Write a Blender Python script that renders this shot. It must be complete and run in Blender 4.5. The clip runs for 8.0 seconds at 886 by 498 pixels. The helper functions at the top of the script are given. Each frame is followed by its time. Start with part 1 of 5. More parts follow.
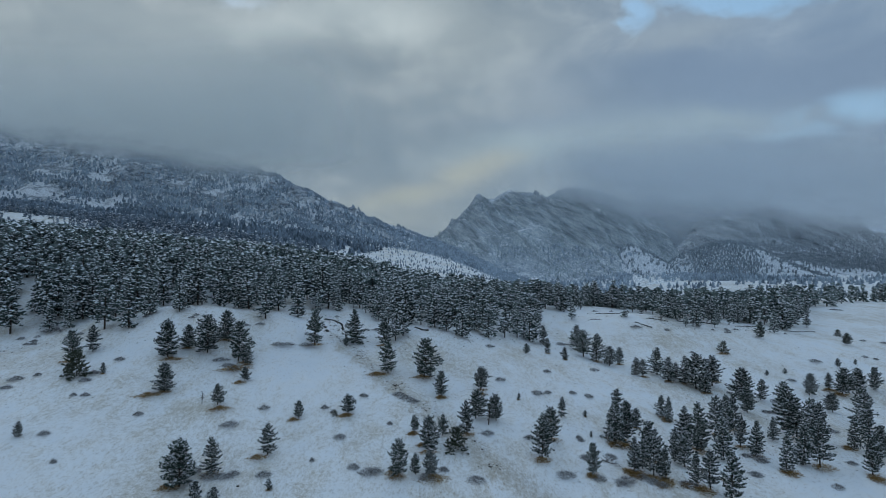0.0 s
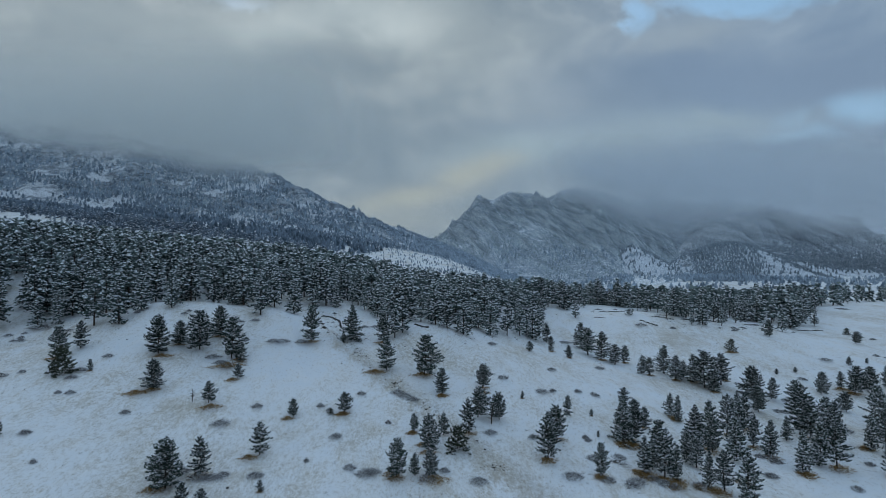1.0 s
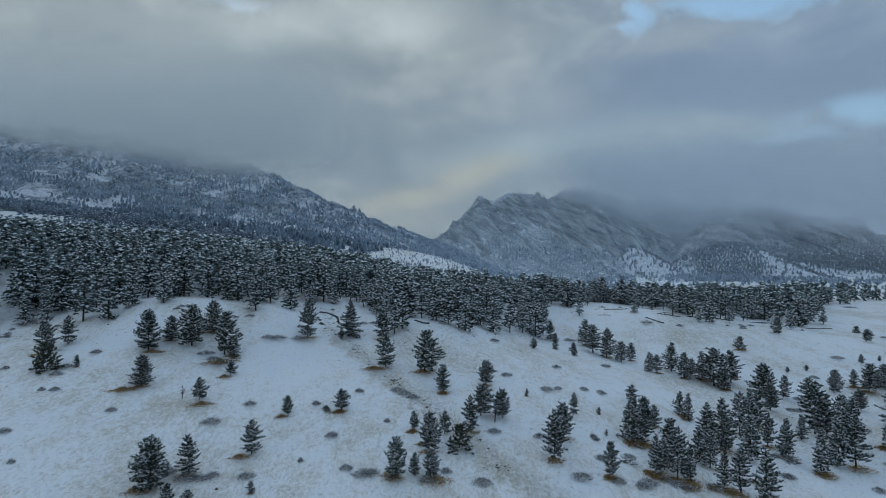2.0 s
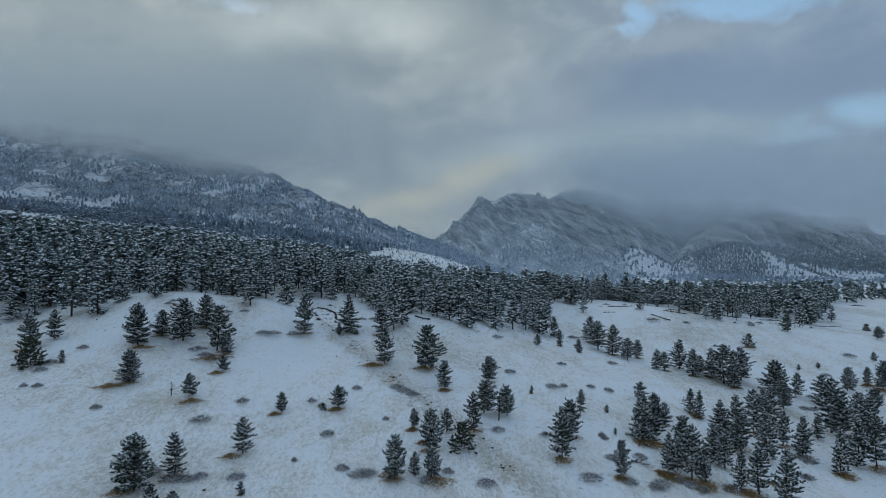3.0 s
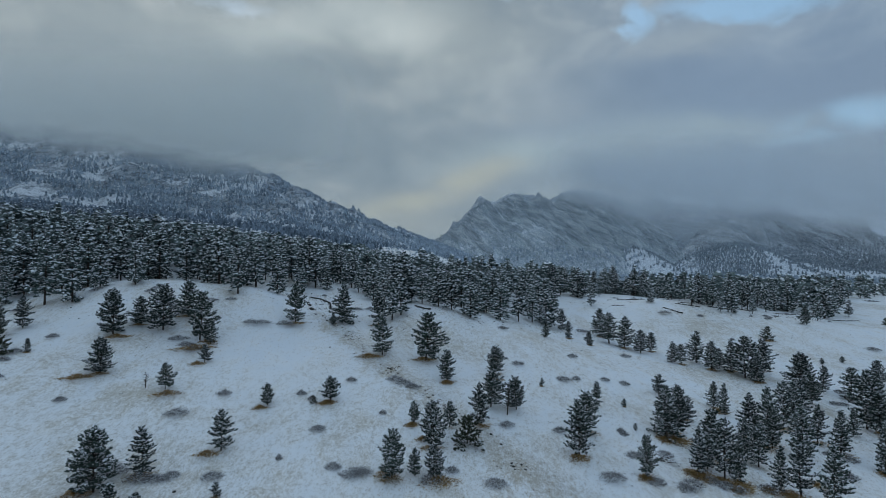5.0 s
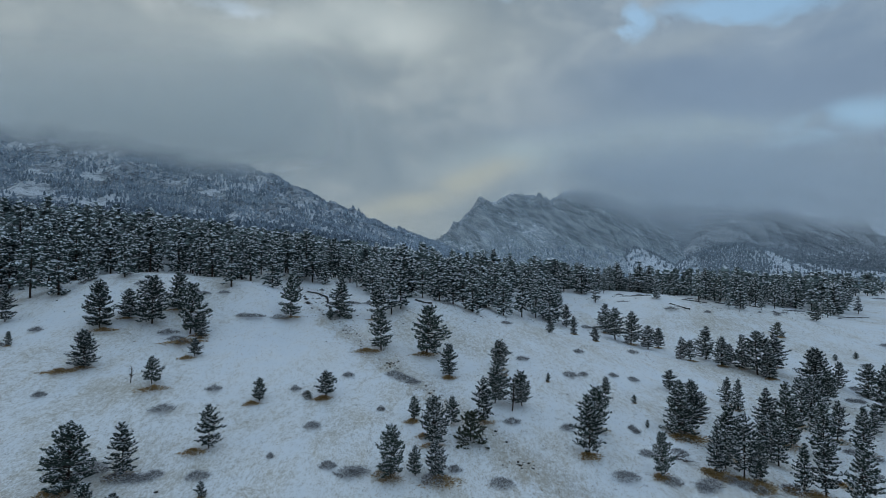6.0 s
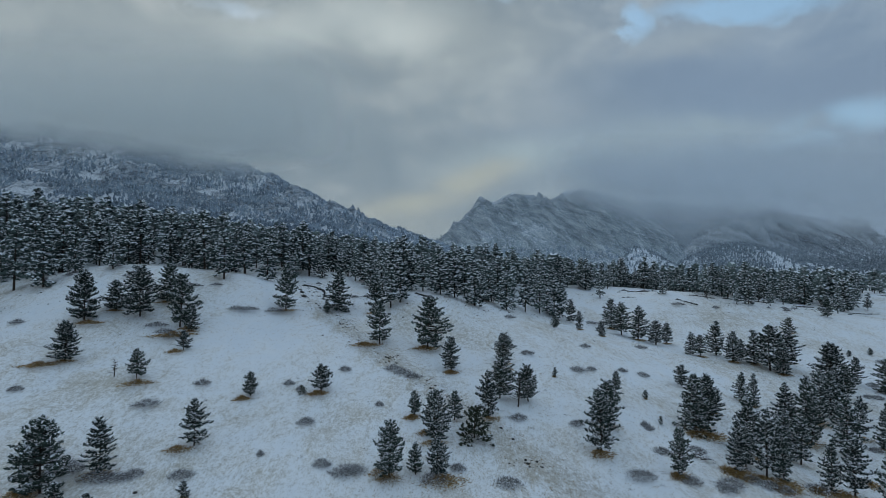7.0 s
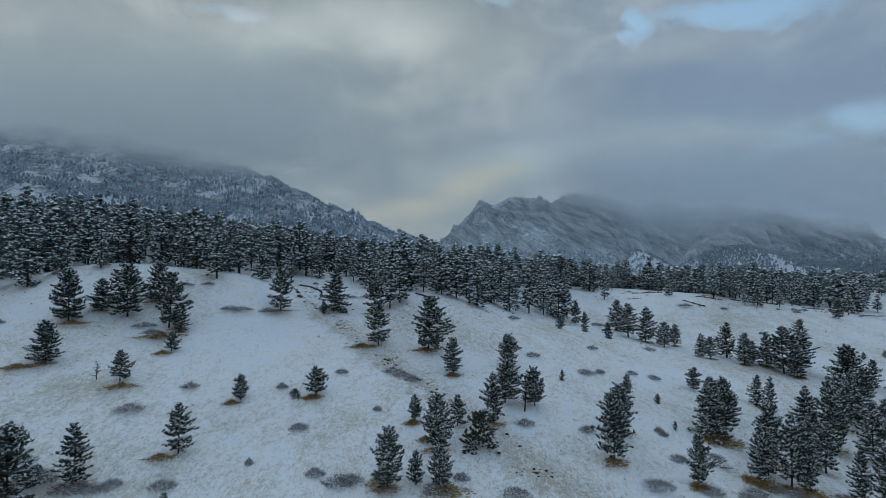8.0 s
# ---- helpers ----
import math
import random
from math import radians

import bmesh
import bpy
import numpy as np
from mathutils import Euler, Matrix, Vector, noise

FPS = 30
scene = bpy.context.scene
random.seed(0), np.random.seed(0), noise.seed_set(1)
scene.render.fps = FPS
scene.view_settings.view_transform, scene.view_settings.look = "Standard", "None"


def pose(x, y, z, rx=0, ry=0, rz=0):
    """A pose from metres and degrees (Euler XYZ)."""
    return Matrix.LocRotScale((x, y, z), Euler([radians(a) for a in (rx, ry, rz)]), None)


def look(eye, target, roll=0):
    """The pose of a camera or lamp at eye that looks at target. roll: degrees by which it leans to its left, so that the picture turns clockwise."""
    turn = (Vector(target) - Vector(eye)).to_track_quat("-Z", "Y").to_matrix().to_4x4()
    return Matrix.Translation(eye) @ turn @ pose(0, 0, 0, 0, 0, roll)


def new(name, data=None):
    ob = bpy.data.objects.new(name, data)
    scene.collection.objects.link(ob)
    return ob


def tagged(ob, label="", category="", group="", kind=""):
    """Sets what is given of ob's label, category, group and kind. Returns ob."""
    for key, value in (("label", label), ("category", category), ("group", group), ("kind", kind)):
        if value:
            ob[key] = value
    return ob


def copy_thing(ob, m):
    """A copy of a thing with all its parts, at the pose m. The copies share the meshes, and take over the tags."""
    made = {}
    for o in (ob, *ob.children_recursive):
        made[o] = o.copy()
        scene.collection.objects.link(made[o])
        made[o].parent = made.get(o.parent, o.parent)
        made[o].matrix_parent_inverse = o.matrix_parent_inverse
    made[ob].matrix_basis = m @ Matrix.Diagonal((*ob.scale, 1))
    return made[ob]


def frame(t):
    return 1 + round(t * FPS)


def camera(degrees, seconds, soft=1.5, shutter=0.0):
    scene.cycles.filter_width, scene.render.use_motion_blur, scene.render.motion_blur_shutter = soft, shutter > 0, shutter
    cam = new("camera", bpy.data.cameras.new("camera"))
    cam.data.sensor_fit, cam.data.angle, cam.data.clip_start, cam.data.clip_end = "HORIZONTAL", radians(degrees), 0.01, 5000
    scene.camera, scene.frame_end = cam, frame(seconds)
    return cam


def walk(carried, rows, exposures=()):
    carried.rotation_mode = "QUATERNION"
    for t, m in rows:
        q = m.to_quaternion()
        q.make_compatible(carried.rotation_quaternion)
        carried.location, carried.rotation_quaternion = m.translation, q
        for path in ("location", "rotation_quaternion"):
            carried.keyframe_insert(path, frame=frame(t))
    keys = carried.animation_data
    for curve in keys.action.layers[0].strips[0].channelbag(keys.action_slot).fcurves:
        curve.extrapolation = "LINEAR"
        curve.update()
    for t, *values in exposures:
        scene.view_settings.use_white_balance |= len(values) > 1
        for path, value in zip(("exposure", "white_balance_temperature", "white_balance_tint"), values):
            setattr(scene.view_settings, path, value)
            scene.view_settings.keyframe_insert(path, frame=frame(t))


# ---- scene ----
cam = camera(73.9, 8.0, soft=0.35)
METRES, EYE, TILT, LEAN, TURN = 45.0, 46.0, 0.0, 0.0, 0.0
ROWS = [
    (0.0, 0.0, 0.0, 0.0, 0.0, 0.0, -0.0),
    (0.5, -0.0004, 0.0576, -0.0243, 0.02, 0.1, -0.0),
    (1.0, -0.0012, 0.1157, -0.0481, 0.05, 0.18, 0.0),
    (1.5, -0.0026, 0.174, -0.0727, 0.08, 0.26, 0.01),
    (3.0, -0.0098, 0.3496, -0.1444, 0.13, 0.44, 0.03),
    (3.5, -0.0128, 0.4081, -0.169, 0.12, 0.51, 0.04),
    (4.0, -0.0159, 0.4668, -0.193, 0.11, 0.56, 0.05),
    (4.5, -0.0187, 0.5251, -0.2174, 0.11, 0.61, 0.06),
    (6.0, -0.0267, 0.6995, -0.2906, 0.14, 0.77, 0.11),
    (6.5, -0.0301, 0.7583, -0.3148, 0.14, 0.81, 0.12),
    (7.0, -0.0338, 0.817, -0.3388, 0.13, 0.84, 0.14),
    (7.5, -0.0373, 0.8752, -0.3586, 0.13, 0.92, 0.14),
    (8.0, -0.0405, 0.928, -0.364, 0.13, 1.2, 0.15),
]
walk(cam, [(t, pose(0, 0, EYE, TILT, LEAN, TURN) @ pose(METRES * x, METRES * y, METRES * z, 90 + pitch, roll, yaw)) for t, x, y, z, yaw, pitch, roll in ROWS], [(0.0, 0.0, 6300, 10), (3.0, 0.0, 6400, 10), (6.0, 0.0, 6500, 10), (8.0, 0.0, 6570, 10)])

# ---------------------------------------------------------------- world and sun
world = bpy.data.worlds.new("sky")
scene.world = world
world.use_nodes = True
WT = world.node_tree
WT.nodes.clear()


def node(tree, kind, **inputs):
    """A node of that kind; numbers, vectors or sockets for its inputs, by name or i0, i1, ..."""
    n = tree.nodes.new(kind)
    for key, value in inputs.items():
        slot = n.inputs[int(key[1:])] if key[0] == "i" and key[1:].isdigit() else n.inputs[key.replace("_", " ")]
        if isinstance(value, bpy.types.NodeSocket):
            tree.links.new(value, slot)
        else:
            slot.default_value = value
    return n


def calc(tree, op, a, b=0.0, c=0.0, clamp=False):
    n = node(tree, "ShaderNodeMath", i0=a, i1=b, i2=c)
    n.operation, n.use_clamp = op, clamp
    return n.outputs[0]


def blend(tree, fac, a, b, kind="MIX"):
    n = node(tree, "ShaderNodeMix")
    n.data_type, n.blend_type = "RGBA", kind
    for slot, value in ((n.inputs[0], fac), (n.inputs[6], a), (n.inputs[7], b)):
        if isinstance(value, bpy.types.NodeSocket):
            tree.links.new(value, slot)
        else:
            slot.default_value = value
    return n.outputs[2]


def rgb(r, g, b):
    return (r, g, b, 1.0)


def ramp(tree, fac, *stops):
    n = node(tree, "ShaderNodeValToRGB", i0=fac)
    e = n.color_ramp.elements
    while len(e) < len(stops):
        e.new(0.5)
    for el, (p, v) in zip(e, stops):
        el.position = p
        el.color = v if isinstance(v, tuple) else (v, v, v, 1.0)
    return n.outputs[0]


def sky_nodes():
    t = WT
    co = node(t, "ShaderNodeTexCoord").outputs["Generated"]
    sep = node(t, "ShaderNodeSeparateXYZ", i0=co)
    x, y, z = sep.outputs
    az = calc(t, "ARCTAN2", x, y)
    el = calc(t, "ARCSINE", z)
    # cloud billows stretched along the horizon
    stretch = node(t, "ShaderNodeMapping", Vector=co, Scale=(1.0, 1.0, 1.6)).outputs[0]
    big = node(t, "ShaderNodeTexNoise", Vector=stretch, Scale=3.4, Detail=6.0, Roughness=0.56, Distortion=0.5).outputs["Fac"]
    fine = node(t, "ShaderNodeTexNoise", Vector=stretch, Scale=8.0, Detail=7.0, Roughness=0.58, Distortion=0.35).outputs["Fac"]
    wob = calc(t, "MULTIPLY_ADD", calc(t, "SUBTRACT", fine, 0.5), 0.14, 0.0)
    wob2 = calc(t, "MULTIPLY_ADD", calc(t, "SUBTRACT", big, 0.5), 0.16, 0.0)
    azw = calc(t, "ADD", az, calc(t, "ADD", wob, wob2))
    elw = calc(t, "ADD", el, calc(t, "MULTIPLY", calc(t, "ADD", wob, wob2), 0.45))

    def patch(a0, e0, sa, se, turn=0.0):
        """A soft oval in azimuth and elevation, radians; turn: its lean."""
        c, s = math.cos(turn), math.sin(turn)
        da, de = calc(t, "SUBTRACT", azw, a0), calc(t, "SUBTRACT", elw, e0)
        p = calc(t, "DIVIDE", calc(t, "ADD", calc(t, "MULTIPLY", da, c), calc(t, "MULTIPLY", de, s)), sa)
        q = calc(t, "DIVIDE", calc(t, "SUBTRACT", calc(t, "MULTIPLY", de, c), calc(t, "MULTIPLY", da, s)), se)
        r = calc(t, "ADD", calc(t, "MULTIPLY", p, p), calc(t, "MULTIPLY", q, q))
        return calc(t, "EXPONENT", calc(t, "MULTIPLY", r, -1.0))

    grain = calc(t, "ADD", calc(t, "MULTIPLY", big, 0.5), calc(t, "MULTIPLY", fine, 0.5))
    col = ramp(t, grain, (0.38, rgb(0.175, 0.220, 0.262)), (0.50, rgb(0.235, 0.275, 0.306)), (0.62, rgb(0.365, 0.395, 0.410)))
    slate = ramp(t, grain, (0.34, rgb(0.150, 0.208, 0.300)), (0.50, rgb(0.186, 0.250, 0.338)), (0.66, rgb(0.250, 0.312, 0.390)))
    col = blend(t, node(t, "ShaderNodeMapRange", Value=az, i1=0.05, i2=0.45).outputs[0], col, slate)
    # the bright billows high up, the cold grey sheet, the warm gap over the saddle
    for tone, ovals in (
        (rgb(0.345, 0.385, 0.405), ((-0.43, 0.29, 0.24, 0.08, 0.3, 0.5), (-0.58, 0.20, 0.13, 0.05, 0.2, 0.45), (-0.56, 0.33, 0.2, 0.05, 0.0, 0.35), (0.08, 0.33, 0.14, 0.05, 0.1, 0.35), (0.40, 0.325, 0.09, 0.025, 0.1, 0.5))),
        (rgb(0.50, 0.545, 0.55), ((-0.13, 0.385, 0.10, 0.045, -0.1, 0.42), (-0.05, 0.37, 0.07, 0.035, 0.1, 0.4), (-0.27, 0.35, 0.10, 0.03, 0.3, 0.4))),
        (rgb(0.190, 0.242, 0.285), ((-0.16, 0.20, 0.22, 0.07, -0.35, 0.5), (-0.34, 0.13, 0.30, 0.045, -0.12, 0.4), (0.05, 0.25, 0.18, 0.05, 0.1, 0.45))),
        (rgb(0.170, 0.230, 0.320), ((0.40, 0.275, 0.18, 0.05, -0.05, 0.75), (0.58, 0.25, 0.14, 0.045, -0.1, 0.75), (0.28, 0.21, 0.2, 0.02, 0.0, 0.4))),
        (rgb(0.125, 0.178, 0.262), ((0.56, 0.09, 0.32, 0.055, -0.12, 0.8), (0.30, 0.08, 0.16, 0.030, 0.0, 0.25))),
        (rgb(0.330, 0.400, 0.425), ((0.22, 0.165, 0.18, 0.024, 0.08, 0.8), (0.16, 0.180, 0.11, 0.026, 0.1, 0.75), (0.43, 0.19, 0.15, 0.02, -0.1, 0.45))),
        (rgb(0.270, 0.318, 0.345), ((0.25, 0.125, 0.17, 0.045, 0.0, 0.8),)),
        (rgb(0.36, 0.37, 0.33), ((-0.06, 0.088, 0.09, 0.018, 0.15, 0.8), (0.04, 0.128, 0.05, 0.022, 0.25, 0.9), (0.09, 0.146, 0.06, 0.014, 0.2, 0.6), (-0.08, 0.045, 0.10, 0.03, 0.1, 0.35))),
    ):
        for a0, e0, sa, se, turn, k in ovals:
            col = blend(t, calc(t, "MULTIPLY", patch(a0, e0, sa, se, turn), k), col, tone)
    # holes through which the clear sky shows
    sky = node(t, "ShaderNodeTexSky")
    sky.sky_type, sky.sun_disc = "NISHITA", False
    sky.sun_elevation, sky.sun_rotation = radians(14), radians(-10)
    sky.dust_density = 0.6
    clear = blend(t, 0.6, blend(t, 1.0, sky.outputs[0], rgb(0.08, 0.08, 0.08), "MULTIPLY"), rgb(0.27, 0.46, 0.68))
    hole = 0.0
    for a0, e0, sa, se, turn, k in ((0.335, 0.375, 0.03, 0.026, 0.4, 1.0), (0.49, 0.370, 0.12, 0.020, -0.10, 1.05), (0.62, 0.198, 0.10, 0.026, 0.10, 0.66), (0.55, 0.165, 0.06, 0.018, 0.0, 0.5), (0.07, 0.41, 0.05, 0.015, 0.0, 0.5), (-0.33, 0.385, 0.09, 0.012, 0.0, 0.35)):
        hole = calc(t, "MAXIMUM", hole, calc(t, "MULTIPLY", patch(a0, e0, sa, se, turn), k))
    hole = ramp(t, calc(t, "MULTIPLY_ADD", calc(t, "SUBTRACT", fine, 0.5), 0.7, hole), (0.22, 0.0), (0.50, 0.55), (0.85, 0.95))
    col = blend(t, hole, col, clear)
    # overhead the cloud thins and the light turns bluer and stronger
    above = node(t, "ShaderNodeMapRange", Value=z, i1=0.42, i2=0.8).outputs[0]
    col = blend(t, above, col, blend(t, grain, rgb(0.202, 0.294, 0.430), rgb(0.350, 0.445, 0.535)))
    col = blend(t, 1.0, col, rgb(0.958, 1.0, 0.998), "MULTIPLY")
    bg = node(t, "ShaderNodeBackground", Color=col, Strength=calc(t, "MULTIPLY", calc(t, "MULTIPLY_ADD", above, OVERHEAD, 1.0), SKY))
    t.links.new(bg.outputs[0], node(t, "ShaderNodeOutputWorld").inputs[0])


SKY, OVERHEAD = 1.2, 0.13
sky_nodes()
sun = new("sun", bpy.data.lights.new("sun", "SUN"))
sun.data.energy, sun.data.angle, sun.data.color = 0.22, radians(40), (1.0, 0.98, 0.95)
sun.matrix_world = look((-260, 1500, 900), (0, 150, 10))


# ---------------------------------------------------------------- materials
def material(name):
    m = bpy.data.materials.new(name)
    m.use_nodes = True
    t = m.node_tree
    t.nodes.clear()
    return m, t


def finish(m, t, colour, rough=0.8, bump=None, strength=0.3, distance=0.1, spec=0.3, sub=0.0):
    b = node(t, "ShaderNodeBsdfPrincipled", Base_Color=colour, Roughness=rough)
    b.inputs["Specular IOR Level"].default_value = spec
    if bump is not None:
        t.links.new(node(t, "ShaderNodeBump", Height=bump, Strength=strength, Distance=distance).outputs[0], b.inputs["Normal"])
    t.links.new(b.outputs[0], node(t, "ShaderNodeOutputMaterial").inputs[0])
    return m


def noise_fac(t, co, scale, detail=4.0, rough=0.55, stretch=None, distort=0.0):
    if stretch:
        co = node(t, "ShaderNodeMapping", Vector=co, Scale=stretch).outputs[0]
    return node(t, "ShaderNodeTexNoise", Vector=co, Scale=scale, Detail=detail, Roughness=rough, Distortion=distort).outputs["Fac"]


def fade(t, value, lo, hi, a, c):
    """A soft ramp from a at lo to c at hi."""
    n = node(t, "ShaderNodeMapRange", i0=value, i1=lo, i2=hi, i3=a, i4=c)
    n.interpolation_type = "SMOOTHERSTEP"
    return n.outputs[0]


def snowfield():
    """Thin snow over mown-down prairie grass: stubble shows in drifts and patches."""
    m, t = material("thin_snow_over_grass")
    co = node(t, "ShaderNodeTexCoord").outputs["Object"]
    wide = noise_fac(t, co, 0.03, 4, 0.6)
    mid = noise_fac(t, co, 0.22, 5, 0.65, (1.0, 0.5, 1.0), 0.4)
    fine = noise_fac(t, co, 1.6, 5, 0.75, (1.0, 0.5, 1.0))
    speck = noise_fac(t, co, 5.5, 3, 0.8, (1.0, 0.45, 1.0))
    place = node(t, "ShaderNodeSeparateXYZ", i0=co)
    off = calc(t, "DIVIDE", calc(t, "ADD", calc(t, "MULTIPLY_ADD", place.outputs[1], 0.734, -93.4), place.outputs[0]), 4.5)
    off = calc(t, "ADD", off, calc(t, "ADD", calc(t, "MULTIPLY_ADD", wide, 3.0, -1.5), calc(t, "MULTIPLY_ADD", mid, 2.4, -1.2)))
    track = calc(t, "EXPONENT", calc(t, "MULTIPLY", calc(t, "MULTIPLY", off, off), -1.0))
    track = calc(t, "MULTIPLY", track, calc(t, "MULTIPLY", fade(t, place.outputs[1], 86.0, 104.0, 0.3, 1.0), fade(t, place.outputs[1], 165.0, 185.0, 1.0, 0.0)))
    # how much the wind has bared the grass
    bare = calc(t, "ADD", calc(t, "MULTIPLY_ADD", wide, 1.1, -0.55), calc(t, "MULTIPLY_ADD", mid, 0.8, -0.4))
    bare = calc(t, "MULTIPLY_ADD", track, 0.24, bare)
    cover = calc(t, "MULTIPLY_ADD", bare, 0.42, calc(t, "ADD", calc(t, "MULTIPLY", fine, 0.45), calc(t, "MULTIPLY", speck, 0.55)))
    stubble = ramp(t, cover, (0.475, 0.0), (0.66, 1.0))
    grass = ramp(t, mid, (0.3, rgb(0.20, 0.155, 0.095)), (0.6, rgb(0.31, 0.25, 0.16)), (0.8, rgb(0.40, 0.33, 0.22)))
    # noise patches from bluish to warm: cool light on snow put into its colour
    white = ramp(t, calc(t, "MULTIPLY_ADD", wide, 0.5, calc(t, "MULTIPLY", mid, 0.5)), (0.36, rgb(0.78, 0.81, 0.85)), (0.60, rgb(0.89, 0.88, 0.87)))
    col = blend(t, calc(t, "MULTIPLY", stubble, 0.72), white, grass)
    return finish(m, t, col, 0.75, calc(t, "ADD", mid, calc(t, "MULTIPLY", fine, 0.5)), 0.5, 0.12)


def plain_snow():
    m, t = material("fresh_snow")
    co = node(t, "ShaderNodeTexCoord").outputs["Object"]
    n = noise_fac(t, co, 3.0, 3)
    col = ramp(t, n, (0.3, rgb(0.70, 0.72, 0.76)), (0.7, rgb(0.86, 0.87, 0.89)))
    return finish(m, t, col, 0.7)


def needle_mat(name, lo, hi, grove=0.0):
    """Needles that differ from tuft to tuft and from tree to tree."""
    m, t = material(name)
    isl = node(t, "ShaderNodeNewGeometry").outputs["Random Per Island"]
    rnd = node(t, "ShaderNodeObjectInfo").outputs["Random"]
    if grove:
        rnd = ramp(t, noise_fac(t, node(t, "ShaderNodeTexCoord").outputs["Object"], grove, 2, 0.6), (0.38, 0.0), (0.62, 1.0))
    f = calc(t, "MULTIPLY_ADD", rnd, 0.72, calc(t, "MULTIPLY", isl, 0.28))
    return finish(m, t, ramp(t, f, (0.1, rgb(*lo)), (0.9, rgb(*hi))), 0.6, spec=0.25)


def bark_mat():
    m, t = material("pine_bark")
    co = node(t, "ShaderNodeTexCoord").outputs["Object"]
    n = noise_fac(t, co, 6.0, 5, 0.6, (1, 1, 0.25))
    return finish(m, t, ramp(t, n, (0.3, rgb(0.025, 0.02, 0.018)), (0.7, rgb(0.10, 0.07, 0.05))), 0.9, n, 0.6, 0.03)


def twig_mat():
    m, t = material("bare_twigs")
    isl = node(t, "ShaderNodeNewGeometry").outputs["Random Per Island"]
    return finish(m, t, ramp(t, isl, (0.0, rgb(0.12, 0.115, 0.12)), (1.0, rgb(0.36, 0.34, 0.34))), 0.9)


def grass_mat():
    m, t = material("dry_grass")
    isl = node(t, "ShaderNodeNewGeometry").outputs["Random Per Island"]
    return finish(m, t, ramp(t, isl, (0.0, rgb(0.15, 0.10, 0.052)), (0.5, rgb(0.36, 0.22, 0.085)), (1.0, rgb(0.52, 0.37, 0.18))), 0.9)


def rock_mat(name, snow=1.0, dark=1.0):
    m, t = material(name)
    co = node(t, "ShaderNodeTexCoord").outputs["Object"]
    n = noise_fac(t, co, 2.5, 5)
    up = node(t, "ShaderNodeSeparateXYZ", i0=node(t, "ShaderNodeNewGeometry").outputs["Normal"]).outputs[2]
    cap = ramp(t, calc(t, "MULTIPLY_ADD", n, 0.5, calc(t, "MULTIPLY", up, 0.6)), (0.74, 0.0), (0.84, 1.0))
    col = blend(t, calc(t, "MULTIPLY", cap, snow), ramp(t, n, (0.3, rgb(0.035 * dark, 0.033 * dark, 0.034 * dark)), (0.7, rgb(0.12 * dark, 0.10 * dark, 0.09 * dark))), rgb(0.8, 0.81, 0.84))
    return finish(m, t, col, 0.9, n, 0.8, 0.1)


def mountain_mat(name, rock_lo, rock_hi, snow_cut, scrub_hi=0.34, slant=None, scrub_lo=0.1, grain=0.05, rocky=0.0):
    """Rock slabs and frosted, haze-tinted scrub, with open snow where the slope and the wind let it lie."""
    m, t = material(name)
    co = node(t, "ShaderNodeTexCoord").outputs["Object"]
    up = node(t, "ShaderNodeSeparateXYZ", i0=node(t, "ShaderNodeNewGeometry").outputs["Normal"]).outputs[2]
    wide = noise_fac(t, co, 0.008, 4, 0.6)
    mid = noise_fac(t, co, 0.035, 6, 0.65)
    fine = noise_fac(t, co, 0.16, 6, 0.75)
    streak = noise_fac(t, co, 0.05, 5, 0.6, (1.0, 0.4, 2.5), 0.5)
    if slant is not None:
        lie = node(t, "ShaderNodeMapping", Vector=co, Rotation=(0.0, slant, 0.0)).outputs[0]
        streak = noise_fac(t, lie, grain, 6, 0.68, (1.0, 0.08, 0.16), 0.4)
    rock = ramp(t, streak, (0.38, rgb(*rock_lo)), (0.60, rgb(*rock_hi)))
    # frosted scrub, with the bluish lift of distance haze put into its colour
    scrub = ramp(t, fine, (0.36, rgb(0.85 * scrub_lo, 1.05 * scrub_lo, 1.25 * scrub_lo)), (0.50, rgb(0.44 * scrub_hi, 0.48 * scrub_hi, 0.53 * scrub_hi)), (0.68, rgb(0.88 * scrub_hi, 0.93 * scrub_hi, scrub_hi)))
    steep = ramp(t, calc(t, "MULTIPLY_ADD", mid, 0.35, calc(t, "MULTIPLY", up, 0.8)), (0.78 + rocky, 1.0), (0.90 + rocky, 0.0))
    col = blend(t, steep, scrub, rock)
    f = calc(t, "ADD", calc(t, "MULTIPLY", up, 0.30), calc(t, "ADD", calc(t, "MULTIPLY", mid, 0.55), calc(t, "ADD", calc(t, "MULTIPLY", fine, 0.25), calc(t, "MULTIPLY", wide, 0.35))))
    cap = ramp(t, calc(t, "MULTIPLY", f, 0.6), (snow_cut - 0.015, 0.0), (snow_cut + 0.03, 1.0))
    col = blend(t, cap, col, rgb(0.74, 0.76, 0.80))
    return finish(m, t, col, 0.9, calc(t, "ADD", mid, calc(t, "MULTIPLY", fine, 0.5)), 1.0, 7.0, spec=0.1)


